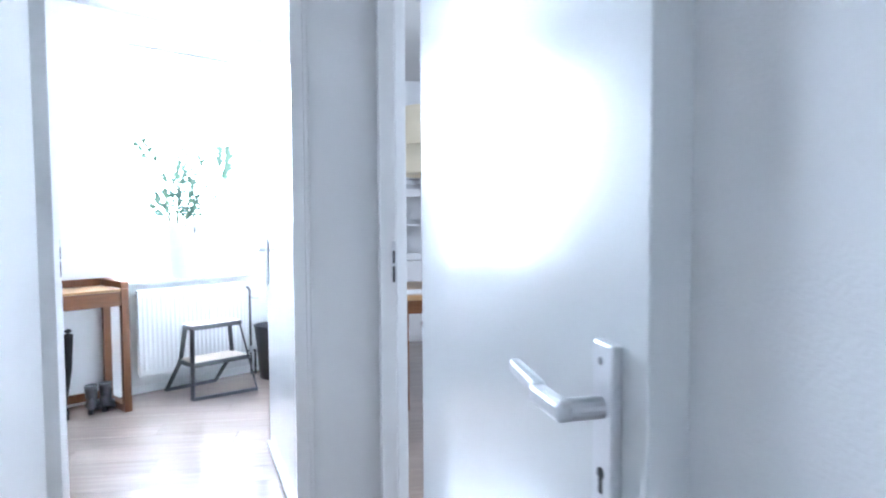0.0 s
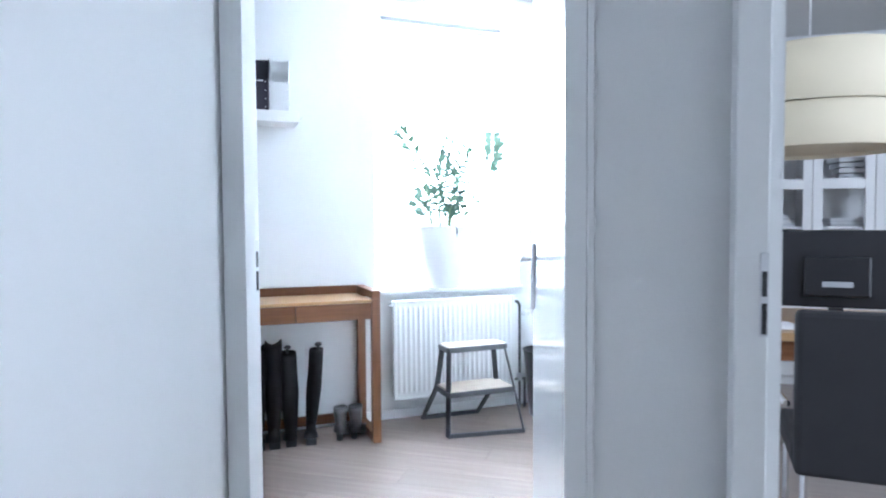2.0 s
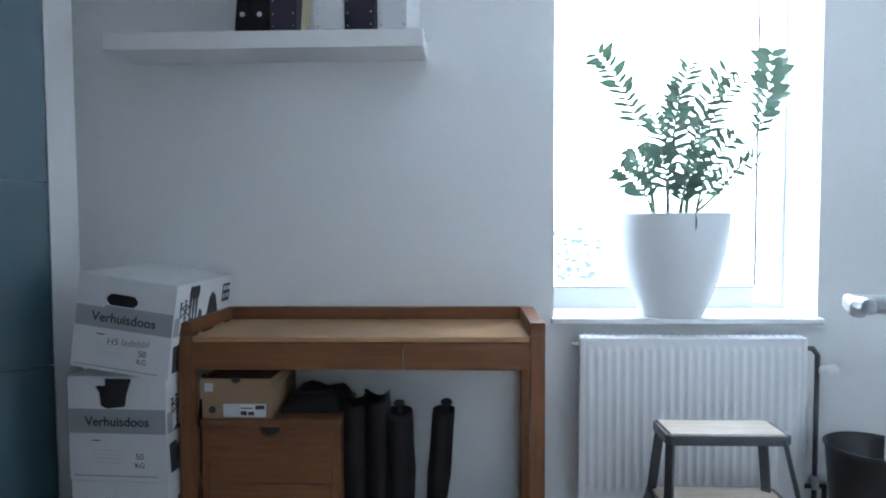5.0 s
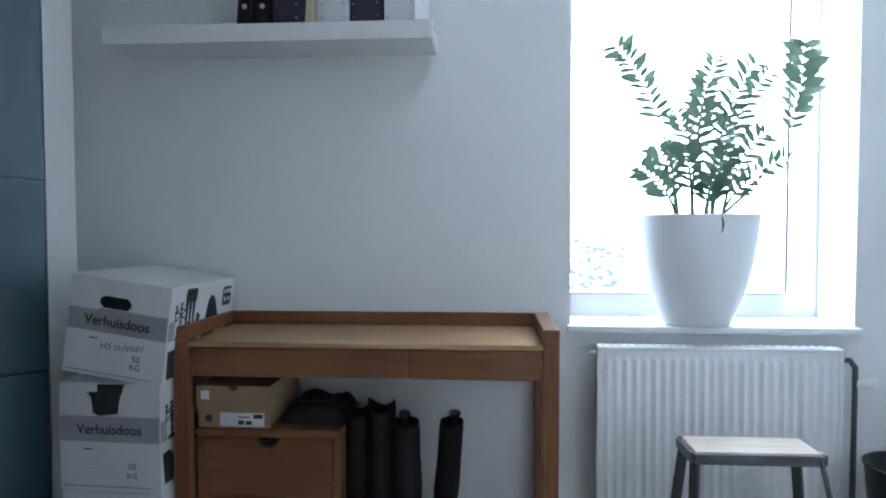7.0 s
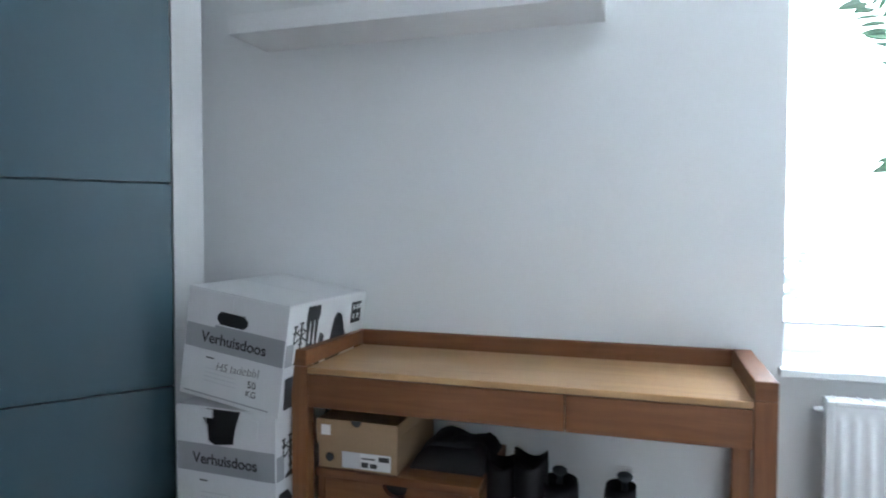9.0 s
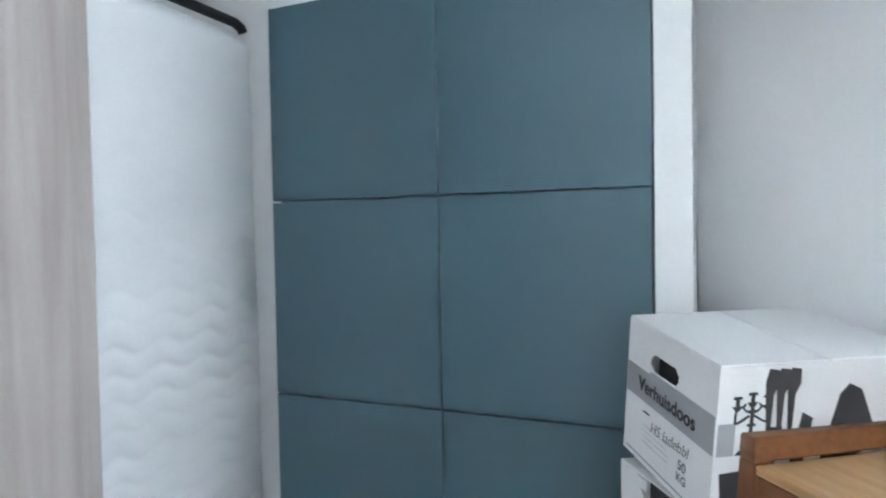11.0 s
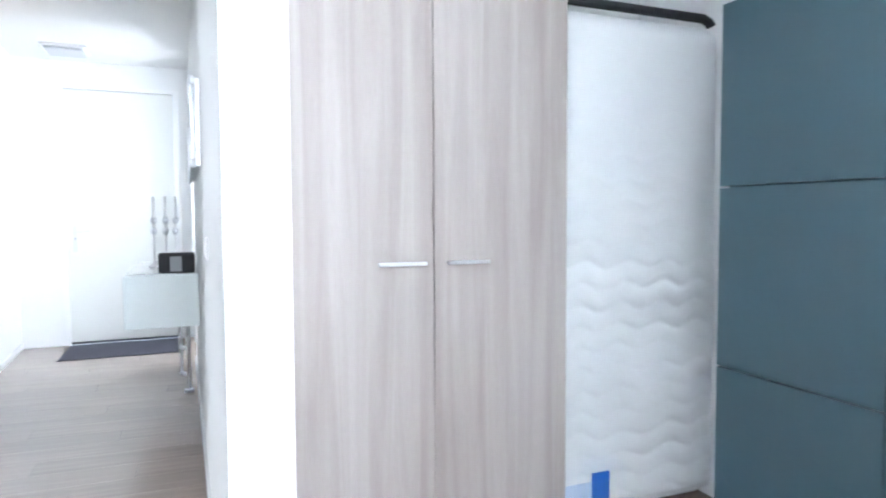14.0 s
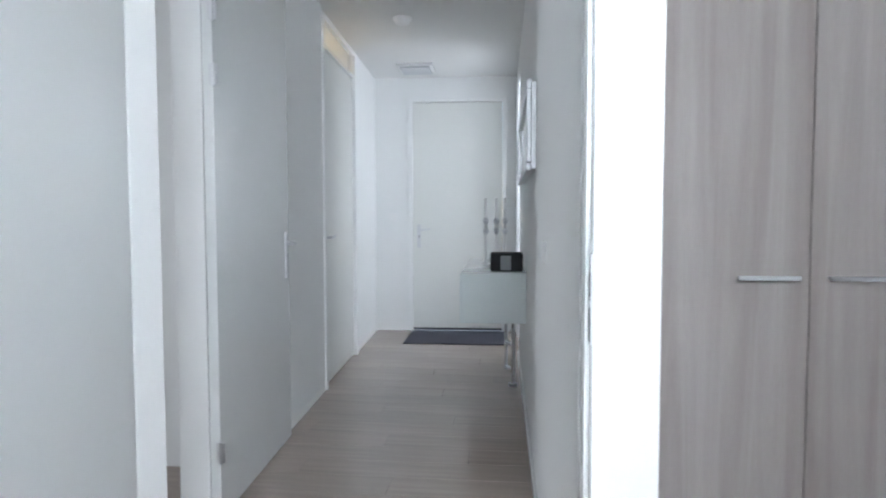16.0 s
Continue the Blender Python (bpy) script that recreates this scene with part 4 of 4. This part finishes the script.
part("body", bm, M_SCREEN, bin_, "", True)

# pot plant
pot = thing("potted_plant", wpose(2.612, -0.045, 0.801) @ Matrix.Diagonal((1.09, 1.0, 0.975, 1.0)), "leafy dark green houseplant in a large white tapered pot", "plant")
bm = bmesh.new()
bm_lathe(bm, [(0.0, 0.0), (0.098, 0.0), (0.106, 0.008), (0.128, 0.06), (0.155, 0.14), (0.176, 0.23), (0.188, 0.32), (0.193, 0.395), (0.192, 0.403), (0.186, 0.403), (0.184, 0.395), (0.178, 0.33), (0.0, 0.33)], 56)
part("pot", bm, M_POT, pot, "smooth white tapered pot", True)
bm = bmesh.new()
bm_lathe(bm, [(0.182, 0.365), (0.12, 0.372), (0.05, 0.378), (0.0005, 0.38)], 24)
part("soil", bm, M_SOIL, pot, "", True)
rng = random.Random(7)


def leaf_mesh(length, width):
    """Pointed oval leaf, folded along its rib: 12 faces."""
    bm = bmesh.new()
    rows = []
    for k, (s, ww) in enumerate(((0, 0.05), (0.18, 0.7), (0.42, 1.0), (0.7, 0.75), (1.0, 0.02))):
        x = s * length
        dz = -0.12 * length * s * s
        rows.append([bm.verts.new((x, -ww * width / 2, dz + 0.10 * width * ww)), bm.verts.new((x, 0, dz)), bm.verts.new((x, ww * width / 2, dz + 0.10 * width * ww))])
    for a, b in zip(rows, rows[1:]):
        for i in range(2):
            bm.faces.new((a[i], b[i], b[i + 1], a[i + 1]))
    me = bpy.data.meshes.new("leaf")
    bm.to_mesh(me)
    bm.free()
    for p in me.polygons:
        p.use_smooth = True
    me.materials.append(M_LEAF)
    return me


LEAVES = [leaf_mesh(0.074, 0.026), leaf_mesh(0.066, 0.025), leaf_mesh(0.056, 0.022)]
BIG_LEAF = leaf_mesh(0.086, 0.05)
# base x, y; tip x, y, z (from the pot's foot); leaf pairs
stems = [(-0.06, 0.0, -0.275, -0.03, 1.02, 13, 0.4), (0.05, 0.0, 0.325, -0.02, 1.03, 10, 0.62), (-0.01, 0.03, 0.075, 0.05, 1.0, 11, 0.35), (0.02, -0.03, 0.175, -0.03, 0.95, 10, 0.3), (0.05, 0.02, 0.245, 0.03, 0.93, 10, 0.35),
         (-0.03, -0.04, 0.01, -0.06, 0.88, 11, 0.2), (0.0, 0.05, -0.05, 0.08, 0.80, 9, 0.3), (0.07, -0.03, 0.20, -0.05, 0.70, 8, 0.2), (0.08, 0.02, 0.315, 0.02, 0.62, 10, 0.12), (-0.07, -0.02, -0.205, -0.05, 0.58, 8, 0.15),
         (-0.03, -0.06, -0.07, -0.10, 0.64, 8, 0.15), (0.03, -0.06, 0.07, -0.11, 0.64, 8, 0.15), (0.06, 0.05, 0.13, 0.09, 0.76, 9, 0.25), (0.0, -0.08, 0.02, -0.13, 0.54, 7, 0.15), (-0.06, 0.02, -0.13, 0.02, 0.66, 7, 0.3)]
for bx, by, tx, ty, tz, pairs, bare in stems:
    p0, p3 = Vector((bx, by, 0.375)), Vector((tx, ty, tz))
    p1 = p0 + Vector((0.1 * (tx - bx), 0.1 * (ty - by), 0.5 * (tz - 0.375)))
    p2 = p0 + Vector((0.55 * (tx - bx), 0.55 * (ty - by), 0.85 * (tz - 0.375)))
    if bare > 0.6:
        p1 = p0 + Vector((0.75 * (tx - bx), 0.5 * (ty - by), 0.28 * (tz - 0.375)))
        p2 = p0 + Vector((0.98 * (tx - bx), 0.9 * (ty - by), 0.55 * (tz - 0.375)))
    curve = [((1 - s) ** 3) * p0 + 3 * s * ((1 - s) ** 2) * p1 + 3 * s * s * (1 - s) * p2 + s ** 3 * p3 for s in [i / 16 for i in range(17)]]
    bm = bmesh.new()
    for i, (a, b) in enumerate(zip(curve, curve[1:])):
        bm_cyl(bm, a, b, 0.0055 * (1 - i / 20), 0.0055 * (1 - (i + 1) / 20), 6)
    stem = part("stem", bm, M_STEM, pot, "", True)
    for k in range(pairs * 2):
        s = bare * 0.55 + 0.24 + (0.76 - bare * 0.55) * (k // 2 + 0.25 * (k % 2)) / pairs
        i = min(15, int(s * 16))
        p = curve[i].lerp(curve[i + 1], min(1, s * 16 - i))
        t = (curve[i + 1] - curve[i]).normalized()
        side = t.cross(Vector((0, 1, 0.15 + 0.3 * rng.uniform(-1, 1)))).normalized() * (1 if k % 2 else -1)
        dirv = (side + t * rng.uniform(0.5, 0.9) + Vector((0, rng.uniform(-0.35, 0.35), 0))).normalized()
        up = t.cross(dirv).cross(dirv) * -1
        z = (up * 0.4 + Vector((rng.uniform(-0.5, 0.5), -1.1, rng.uniform(-0.1, 0.7)))).normalized()
        yv = z.cross(dirv).normalized()
        z = dirv.cross(yv)
        mm = Matrix((dirv, yv, z)).transposed().to_4x4()
        sc = rng.uniform(0.8, 1.15) * (0.75 if k >= pairs * 2 - 2 else 1)
        lf = new("leaf", BIG_LEAF if bare > 0.6 and k > 3 else LEAVES[rng.randrange(3)])
        lf.parent = stem
        lf.matrix_local = Matrix.Translation(p) @ mm @ Matrix.Scale(sc, 4)
hang = new("leaf", LEAVES[1])
hang.parent = pot
hang.matrix_local = Matrix.Translation((0.015, -0.19, 0.40)) @ Matrix.Rotation(radians(80), 4, "Y")

# wardrobe
wd = thing("wardrobe", pose(0, 0, 0), "tall two-door wardrobe in greyed ash laminate with steel bar handles", "wardrobe")
boxpart("body", (0.478, -1.42, 0.0, 1.512, -0.871, 2.40), M_ASH, wd, 0.002)
for a, b, h0, h1 in ((0.476, 0.993, 0.80, 0.955), (0.996, 1.513, 1.03, 1.195)):
    d_ = boxpart("door", (a, -0.869, 0.06, b, -0.85, 2.398), M_ASH, wd, 0.002)
    bm = bmesh.new()
    bm_box(bm, h0, -0.826, 1.05, h1, -0.815, 1.062, 0.002)
    for x in (h0 + 0.012, h1 - 0.012):
        bm_cyl(bm, (x, -0.85, 1.056), (x, -0.82, 1.056), 0.004, 0.004, 8)
    part("bar_handle", bm, M_STEEL, d_, "slim steel bar handle")
boxpart("plinth", (0.48, -0.88, 0.0, 1.51, -0.872, 0.058), M_ASH, wd, 0.001)

# mattress
mt_ = thing("mattress", pose(0, 0, 0), "white quilted mattress standing upright between wardrobe and cabinet", "mattress")
bm = bmesh.new()
NX, NZ = 70, 220
X0, X1, Z0, Z1 = -0.292, 0.47, 0.03, 1.99
grid = []
for j in range(NZ + 1):
    row = []
    for i in range(NX + 1):
        x = X0 + (X1 - X0) * i / NX
        z = Z0 + (Z1 - Z0) * j / NZ
        ph = 2 * math.pi * z / 0.085 + 1.15 * math.sin(2 * math.pi * x / 0.19 + 2.2 * noise.noise((x * 2, z * 2, 7))) + 1.6 * noise.noise((x * 3, z * 3, 4))
        amp = 0.0115 * min(1, max(0.18, (1.62 - z) * 1.4)) * (0.6 + 0.7 * abs(noise.noise((x * 4, z * 5, 0))))
        e = min(X1 - x, z - Z0, Z1 - z)
        rnd_ = 0.045 * (1 - min(1, e / 0.06)) ** 2
        y = -0.935 + amp * abs(math.sin(ph / 2)) ** 0.6 + 0.012 * noise.noise((x * 2, z * 1.5, 9)) - rnd_
        row.append(bm.verts.new((x, y, z)))
    grid.append(row)
for a, b in zip(grid, grid[1:]):
    for i in range(NX):
        bm.faces.new((a[i], a[i + 1], b[i + 1], b[i]))
part("quilted_cover", bm, M_MATT, mt_, "white cover quilted in waves", True)
boxpart("core", (X0, -1.16, 0.0, X1, -0.985, 1.99), M_MATT, mt_, 0.02)
bm = bmesh.new()
bm_tube(bm, [(X0 + 0.02, -0.945, 1.99), (X0 + 0.03, -0.945, 2.005), (X0 + 0.06, -0.95, 2.02), (0.475, -0.965, 2.03)], 0.019, 10)
part("edge_piping", bm, M_BLACK, mt_, "black padded edge along the top")
bm = bmesh.new()
bm_box(bm, 0.232, -0.922, 0.0, 0.312, -0.912, 0.20, 0.003)
part("strap", bm, M_BLUET, mt_, "blue strap")
bm = bmesh.new()
bm_box(bm, 0.313, -0.922, 0.02, 0.46, -0.916, 0.165, 0.002, None)
part("strap", bm, M_PALEB, mt_, "pale strap end")

# ---- hall ----
hc = thing("floating_cabinet", hpose(0.0, -2.9), "white glass-fronted cabinet floating on the hall wall", "cabinet")
boxpart("body", (0.001, -1.25, 0.562, 0.40, 0.0, 0.868), M_GREYM, hc, 0.003)
boxpart("top_glass", (0.001, -1.25, 0.8685, 0.402, 0.002, 0.877), M_GREYM, hc, 0.001, "pale glass top")
boxpart("drawer_front", (0.4005, -1.245, 0.566, 0.412, -0.63, 0.864), M_GREYM, hc, 0.002)
boxpart("drawer_front", (0.4005, -0.625, 0.566, 0.412, -0.004, 0.864), M_GREYM, hc, 0.002)
bag = thing("wash_bag", hpose(0.02, -2.98, 0.8775), "black fabric bag with a pale window panel", "bag")
bm = bmesh.new()
bm_box(bm, 0.0, -0.14, 0, 0.205, 0.0, 0.115, 0.012)
part("body", bm, M_BLACK, bag)
bm = bmesh.new()
bm_box(bm, 0.075, 0.0005, 0.008, 0.14, 0.004, 0.098, 0.002)
part("window_panel", bm, M_GREYP, bag, "pale grey panel")
for k, (x, y) in enumerate(((0.13, -3.55), (0.19, -3.48), (0.265, -3.55))):
    cs = thing("candle_holder", hpose(x, y, 0.8775), "slender white candle holder with small metal cups", "candle holder", "candle holders")
    bm = bmesh.new()
    bm_lathe(bm, [(0.0, 0.0), (0.04, 0.0), (0.04, 0.006), (0.008, 0.012), (0.006, 0.2), (0.006, 0.215)], 16)
    part("foot", bm, M_WHITE, cs, "", True)
    for z in (0.24, 0.31):
        bm = bmesh.new()
        bm_lathe(bm, [(0.0, z - 0.02), (0.012, z - 0.02), (0.021, z), (0.012, z + 0.02), (0.0, z + 0.02)], 14)
        part("cup", bm, M_STEEL, cs, "", True)
    bm = bmesh.new()
    bm_cyl(bm, (0, 0, 0.215), (0, 0, 0.47), 0.009, 0.008, 12)
    part("candle", bm, M_WHITE, cs, "white taper candle", True)
ped = thing("chrome_stand", hpose(0.07, -3.55), "chrome tube stand below the floating cabinet", "stand")
bm = bmesh.new()
bm_tube(bm, [(0, 0, 0.0), (0, 0, 0.555)], 0.014, 12)
part("tube", bm, M_CHROME, ped)
bm = bmesh.new()
bm_tube(bm, [(0.05, -0.1, 0.1), (0.05, -0.1, 0.555)], 0.012, 12)
part("tube", bm, M_CHROME, ped)
bm = bmesh.new()
for z in (0.12, 0.3):
    bm_cyl(bm, (0.0, 0, z), (0.05, -0.1, z), 0.012, 0.012, 10)
bm_cyl(bm, (0, 0, 0), (0, 0, 0.02), 0.03, 0.03, 16)
part("joint", bm, M_STEEL, ped)
mir = thing("hall_mirror", hpose(0.0, 0.0), "wide wall mirror in a silver frame", "mirror")
boxpart("mirror_glass", (0.022, -3.38, 1.47, 0.026, -1.95, 1.80), M_MIRROR, mir, 0)
boxpart("backing", (0.001, -3.42, 1.44, 0.0215, -1.91, 1.83), M_STEEL, mir, 0.002)
for b in ((0.0216, -3.42, 1.43, 0.045, -1.90, 1.47), (0.0216, -3.42, 1.80, 0.045, -1.90, 1.84), (0.0216, -1.95, 1.47, 0.045, -1.90, 1.80), (0.0216, -3.42, 1.47, 0.045, -3.38, 1.80)):
    boxpart("frame_bar", b, M_STEEL, mir, 0.006)
sw = thing("light_switch", hpose(0.0, -1.28, 1.1), "white wall switch in the hall", "switch")
boxpart("plate", (0.0005, -0.04, -0.04, 0.01, 0.04, 0.04), M_WHITE, sw, 0.004)
boxpart("rocker", (0.0102, -0.025, -0.025, 0.014, 0.025, 0.025), M_WHITE, sw, 0.003)
mat_ = thing("doormat", hpose(0.12, -5.66, 0.0005), "dark grey-blue ribbed doormat before the front door", "doormat")
bm = bmesh.new()
bm_box(bm, 0.0, 0.0, 0.0, 0.96, 0.68, 0.009, 0.003)
part("mat_surface", bm, M_MAT, mat_)
boxpart("border", (-0.012, -0.012, 0, 0.972, 0.692, 0.004), M_INK, mat_, 0.001)
sd = thing("smoke_detector", hpose(0.876, -3.655, CEIL - 0.001), "round white smoke detector on the ceiling", "smoke detector")
bm = bmesh.new()
bm_lathe(bm, [(0.0, -0.045), (0.045, -0.045), (0.052, -0.038), (0.055, -0.022), (0.066, -0.018), (0.068, 0.0)], 28)
part("housing", bm, M_WHITE, sd, "", True)
vent = thing("ceiling_vent", hpose(0.98, -5.2, CEIL - 0.001), "square white ventilation grille on the ceiling", "vent")
boxpart("plate", (-0.17, -0.17, -0.02, 0.17, 0.17, 0), M_WHITE, vent, 0.005)
boxpart("lower_plate", (-0.14, -0.14, -0.045, 0.14, 0.14, -0.025), M_LIGHTP, vent, 0.004)
sw2 = thing("light_switch", hpose(1.3, -5.699, 1.2), "white wall switch beside the front door", "switch")
boxpart("plate", (-0.04, 0, -0.04, 0.04, 0.01, 0.04), M_WHITE, sw2, 0.004)

# ---- living room seen through its door ----
tb = thing("work_table", pose(3.12, 1.15, 0), "pale oak table with a computer on it", "table")
boxpart("tabletop", (0, 0, 0.715, 1.7, 0.85, 0.75), M_TEAKTOP, tb, 0.004)
boxpart("apron", (0.06, 0.02, 0.63, 1.64, 0.05, 0.714), M_TEAK, tb, 0.002)
for x in (0.03, 1.6):
    for y in (0.03, 0.75):
        boxpart("leg", (x, y, 0, x + 0.07, y + 0.07, 0.714), M_TEAKV, tb, 0.004)
mon = thing("computer_monitor", pose(3.66, 1.50, 0.751, 0, 0, -8), "black computer monitor seen from behind", "monitor")
boxpart("screen_back", (-0.29, -0.03, 0.07, 0.29, 0.0, 0.42), M_SCREEN, mon, 0.008)
boxpart("rear_hump", (-0.13, -0.055, 0.12, 0.13, -0.031, 0.3), M_SCREEN, mon, 0.01)
boxpart("badge", (-0.06, -0.058, 0.165, 0.06, -0.0555, 0.19), M_GREYP, mon, 0.001, "pale badge on the casing")
boxpart("neck", (-0.03, -0.03, 0.01, 0.03, -0.005, 0.07), M_SCREEN, mon, 0.004)
boxpart("foot", (-0.13, -0.11, 0.0, 0.13, 0.08, 0.012), M_SCREEN, mon, 0.005)
cb = thing("desk_cable", pose(3.45, 1.28, 0.755), "black cable lying on the table", "cable")
bm = bmesh.new()
bm_tube(bm, [(0, 0, 0), (0.06, 0.04, 0.0), (0.12, 0.03, 0.01), (0.18, 0.06, 0.03), (0.24, 0.12, 0.06)], 0.004, 6)
part("lead", bm, M_INK, cb)
paper = thing("paper_sheet", pose(3.2, 1.2, 0.7515, 0, 0, 10), "white sheets of paper on the table", "paper")
boxpart("sheet", (0, 0, 0, 0.3, 0.21, 0.004), M_CARD, paper, 0)
ch = thing("dining_chair", pose(3.50, 0.50, 0, 0, 0, -6), "dark upholstered dining chair with chrome legs", "chair")
bm = bmesh.new()
bm_box(bm, -0.23, -0.05, 0.40, 0.23, 0.02, 0.93, 0.018)
part("backrest", bm, M_BLACK, ch)
bm = bmesh.new()
bm_box(bm, -0.23, 0.02, 0.40, 0.23, 0.45, 0.49, 0.02)
part("seat", bm, M_BLACK, ch)
for x in (-0.2, 0.2):
    for y in (-0.02, 0.42):
        bm = bmesh.new()
        bm_tube(bm, [(x, y, 0.0), (x, y, 0.41)], 0.012, 10)
        part("leg", bm, M_CHROME, ch, "chrome leg")
bm = bmesh.new()
bm_tube(bm, [(-0.25, 0.0, 0.62), (-0.27, 0.12, 0.63), (-0.27, 0.35, 0.62), (-0.25, 0.38, 0.45)], 0.012, 10)
part("armrest", bm, M_CHROME, ch, "chrome armrest")
lamp = thing("pendant_lamp", pose(3.60, 1.75, 0), "large cream pendant lamp of three overlapping drum shades", "pendant lamp")


def drum(name, dx, dy, r, z0, z1):
    bm = bmesh.new()
    bm_lathe(bm, [(r - 0.005, z0), (r, z0 + 0.004), (r, z1 - 0.004), (r - 0.005, z1), (r - 0.009, z1 - 0.004), (r - 0.009, z0 + 0.004), (r - 0.005, z0)], 56)
    bmesh.ops.translate(bm, vec=(dx, dy, 0), verts=bm.verts)
    part(name, bm, M_CREAM, lamp, "", True)


drum("upper_shade", 0.0, 0.0, 0.42, 1.742, 2.0)
drum("middle_shade", 0.10, 0.12, 0.405, 1.60, 1.83)
drum("lower_shade", 0.0, 0.0, 0.408, 1.545, 1.741)
bm = bmesh.new()
bm_lathe(bm, [(0.0005, 1.565), (0.398, 1.565)], 48)
part("diffuser", bm, M_CREAM, lamp)
bm = bmesh.new()
for k in range(3):
    a = 2.1 * k
    bm_cyl(bm, (0, 0, 1.95), (0.41 * math.cos(a), 0.41 * math.sin(a), 1.95), 0.003, 0.003, 6)
part("spider", bm, M_WHITE, lamp)
bm = bmesh.new()
bm_cyl(bm, (0, 0, 1.945), (0, 0, CEIL - 0.02), 0.004, 0.004, 8)
bm_cyl(bm, (0, 0, CEIL - 0.03), (0, 0, CEIL - 0.0005), 0.05, 0.05, 20)
part("cord", bm, M_WHITE, lamp)
dc = thing("display_cabinet", pose(3.25, 3.46, 0), "white display cabinet with glazed doors", "cabinet")
for b in ((0, 0, 0, 0.03, 0.42, 2.2), (1.57, 0, 0, 1.6, 0.42, 2.2), (0.785, 0.01, 0, 0.815, 0.42, 2.2), (0.03, 0.4, 0, 1.57, 0.42, 2.2), (0.03, 0, 0, 1.57, 0.4, 0.06), (0.03, 0, 2.17, 1.57, 0.4, 2.2), (0.03, 0.02, 0.78, 1.57, 0.4, 0.81), (0.03, 0.02, 1.15, 1.57, 0.4, 1.17), (0.03, 0.02, 1.5, 1.57, 0.4, 1.52)):
    boxpart("carcass_board", b, M_WHITE, dc, 0.002)
for i in range(4):
    x0 = 0.005 + i * 0.398
    d_ = boxpart("door_stile", (x0, -0.022, 0.82, x0 + 0.06, -0.001, 2.19), M_WHITE, dc, 0.002)
    boxpart("door_stile", (x0 + 0.332, -0.022, 0.82, x0 + 0.392, -0.001, 2.19), M_WHITE, dc, 0.002)
    for z in (0.82, 1.44, 2.12):
        boxpart("door_rail", (x0 + 0.06, -0.022, z, x0 + 0.332, -0.001, z + 0.065), M_WHITE, dc, 0.002)
    boxpart("door_panel", (x0, -0.022, 0.065, x0 + 0.392, -0.001, 0.81), M_WHITE, dc, 0.002)
for i, (x, z, h) in enumerate(((0.15, 1.171, 0.05), (0.5, 1.171, 0.09), (0.95, 1.171, 0.06), (1.3, 1.171, 0.08), (0.2, 1.521, 0.2), (1.0, 1.521, 0.16))):
    pb = thing("paper_pile", pose(3.25 + x, 3.56, z), "loose pile of white papers in the display cabinet", "papers", "papers in the cabinet")
    for k in range(4):
        o = boxpart("sheet", (0, 0, k * h / 4, 0.21, 0.2, k * h / 4 + h / 5), M_CARD if k % 2 else M_LIGHTP, pb, 0)
        o.rotation_euler = (0, 0, 0.1 * (k - 1.5))

# ---- floor planks, laid across the hall ----
PL, PW = 1.28, 0.192
bm = bmesh.new()
bm_box(bm, 0, 0, -0.012, PL - 0.0012, PW - 0.0012, 0.0, 0.0008)
plank_me = bpy.data.meshes.new("plank")
bm.to_mesh(plank_me)
bm.free()
plank_me.materials.append(M_PLANK)
floor_ = tagged(new("floor"), "grey-brown oak laminate floor of long planks", "floor", kind="structure")
row = 0
y = -6.3
while y < 4.2:
    x = -0.9 - (row * 0.47) % PL
    end = 6.0 if y > -2.0 else (4.4 if y > -4.7 else 3.5)
    start = -0.9 if y > -1.6 else 1.2
    while x < end:
        if x + PL > start:
            o = new("plank", plank_me)
            o.parent = floor_
            o.location = (x, y, 0)
        x += PL
    y += PW
    row += 1
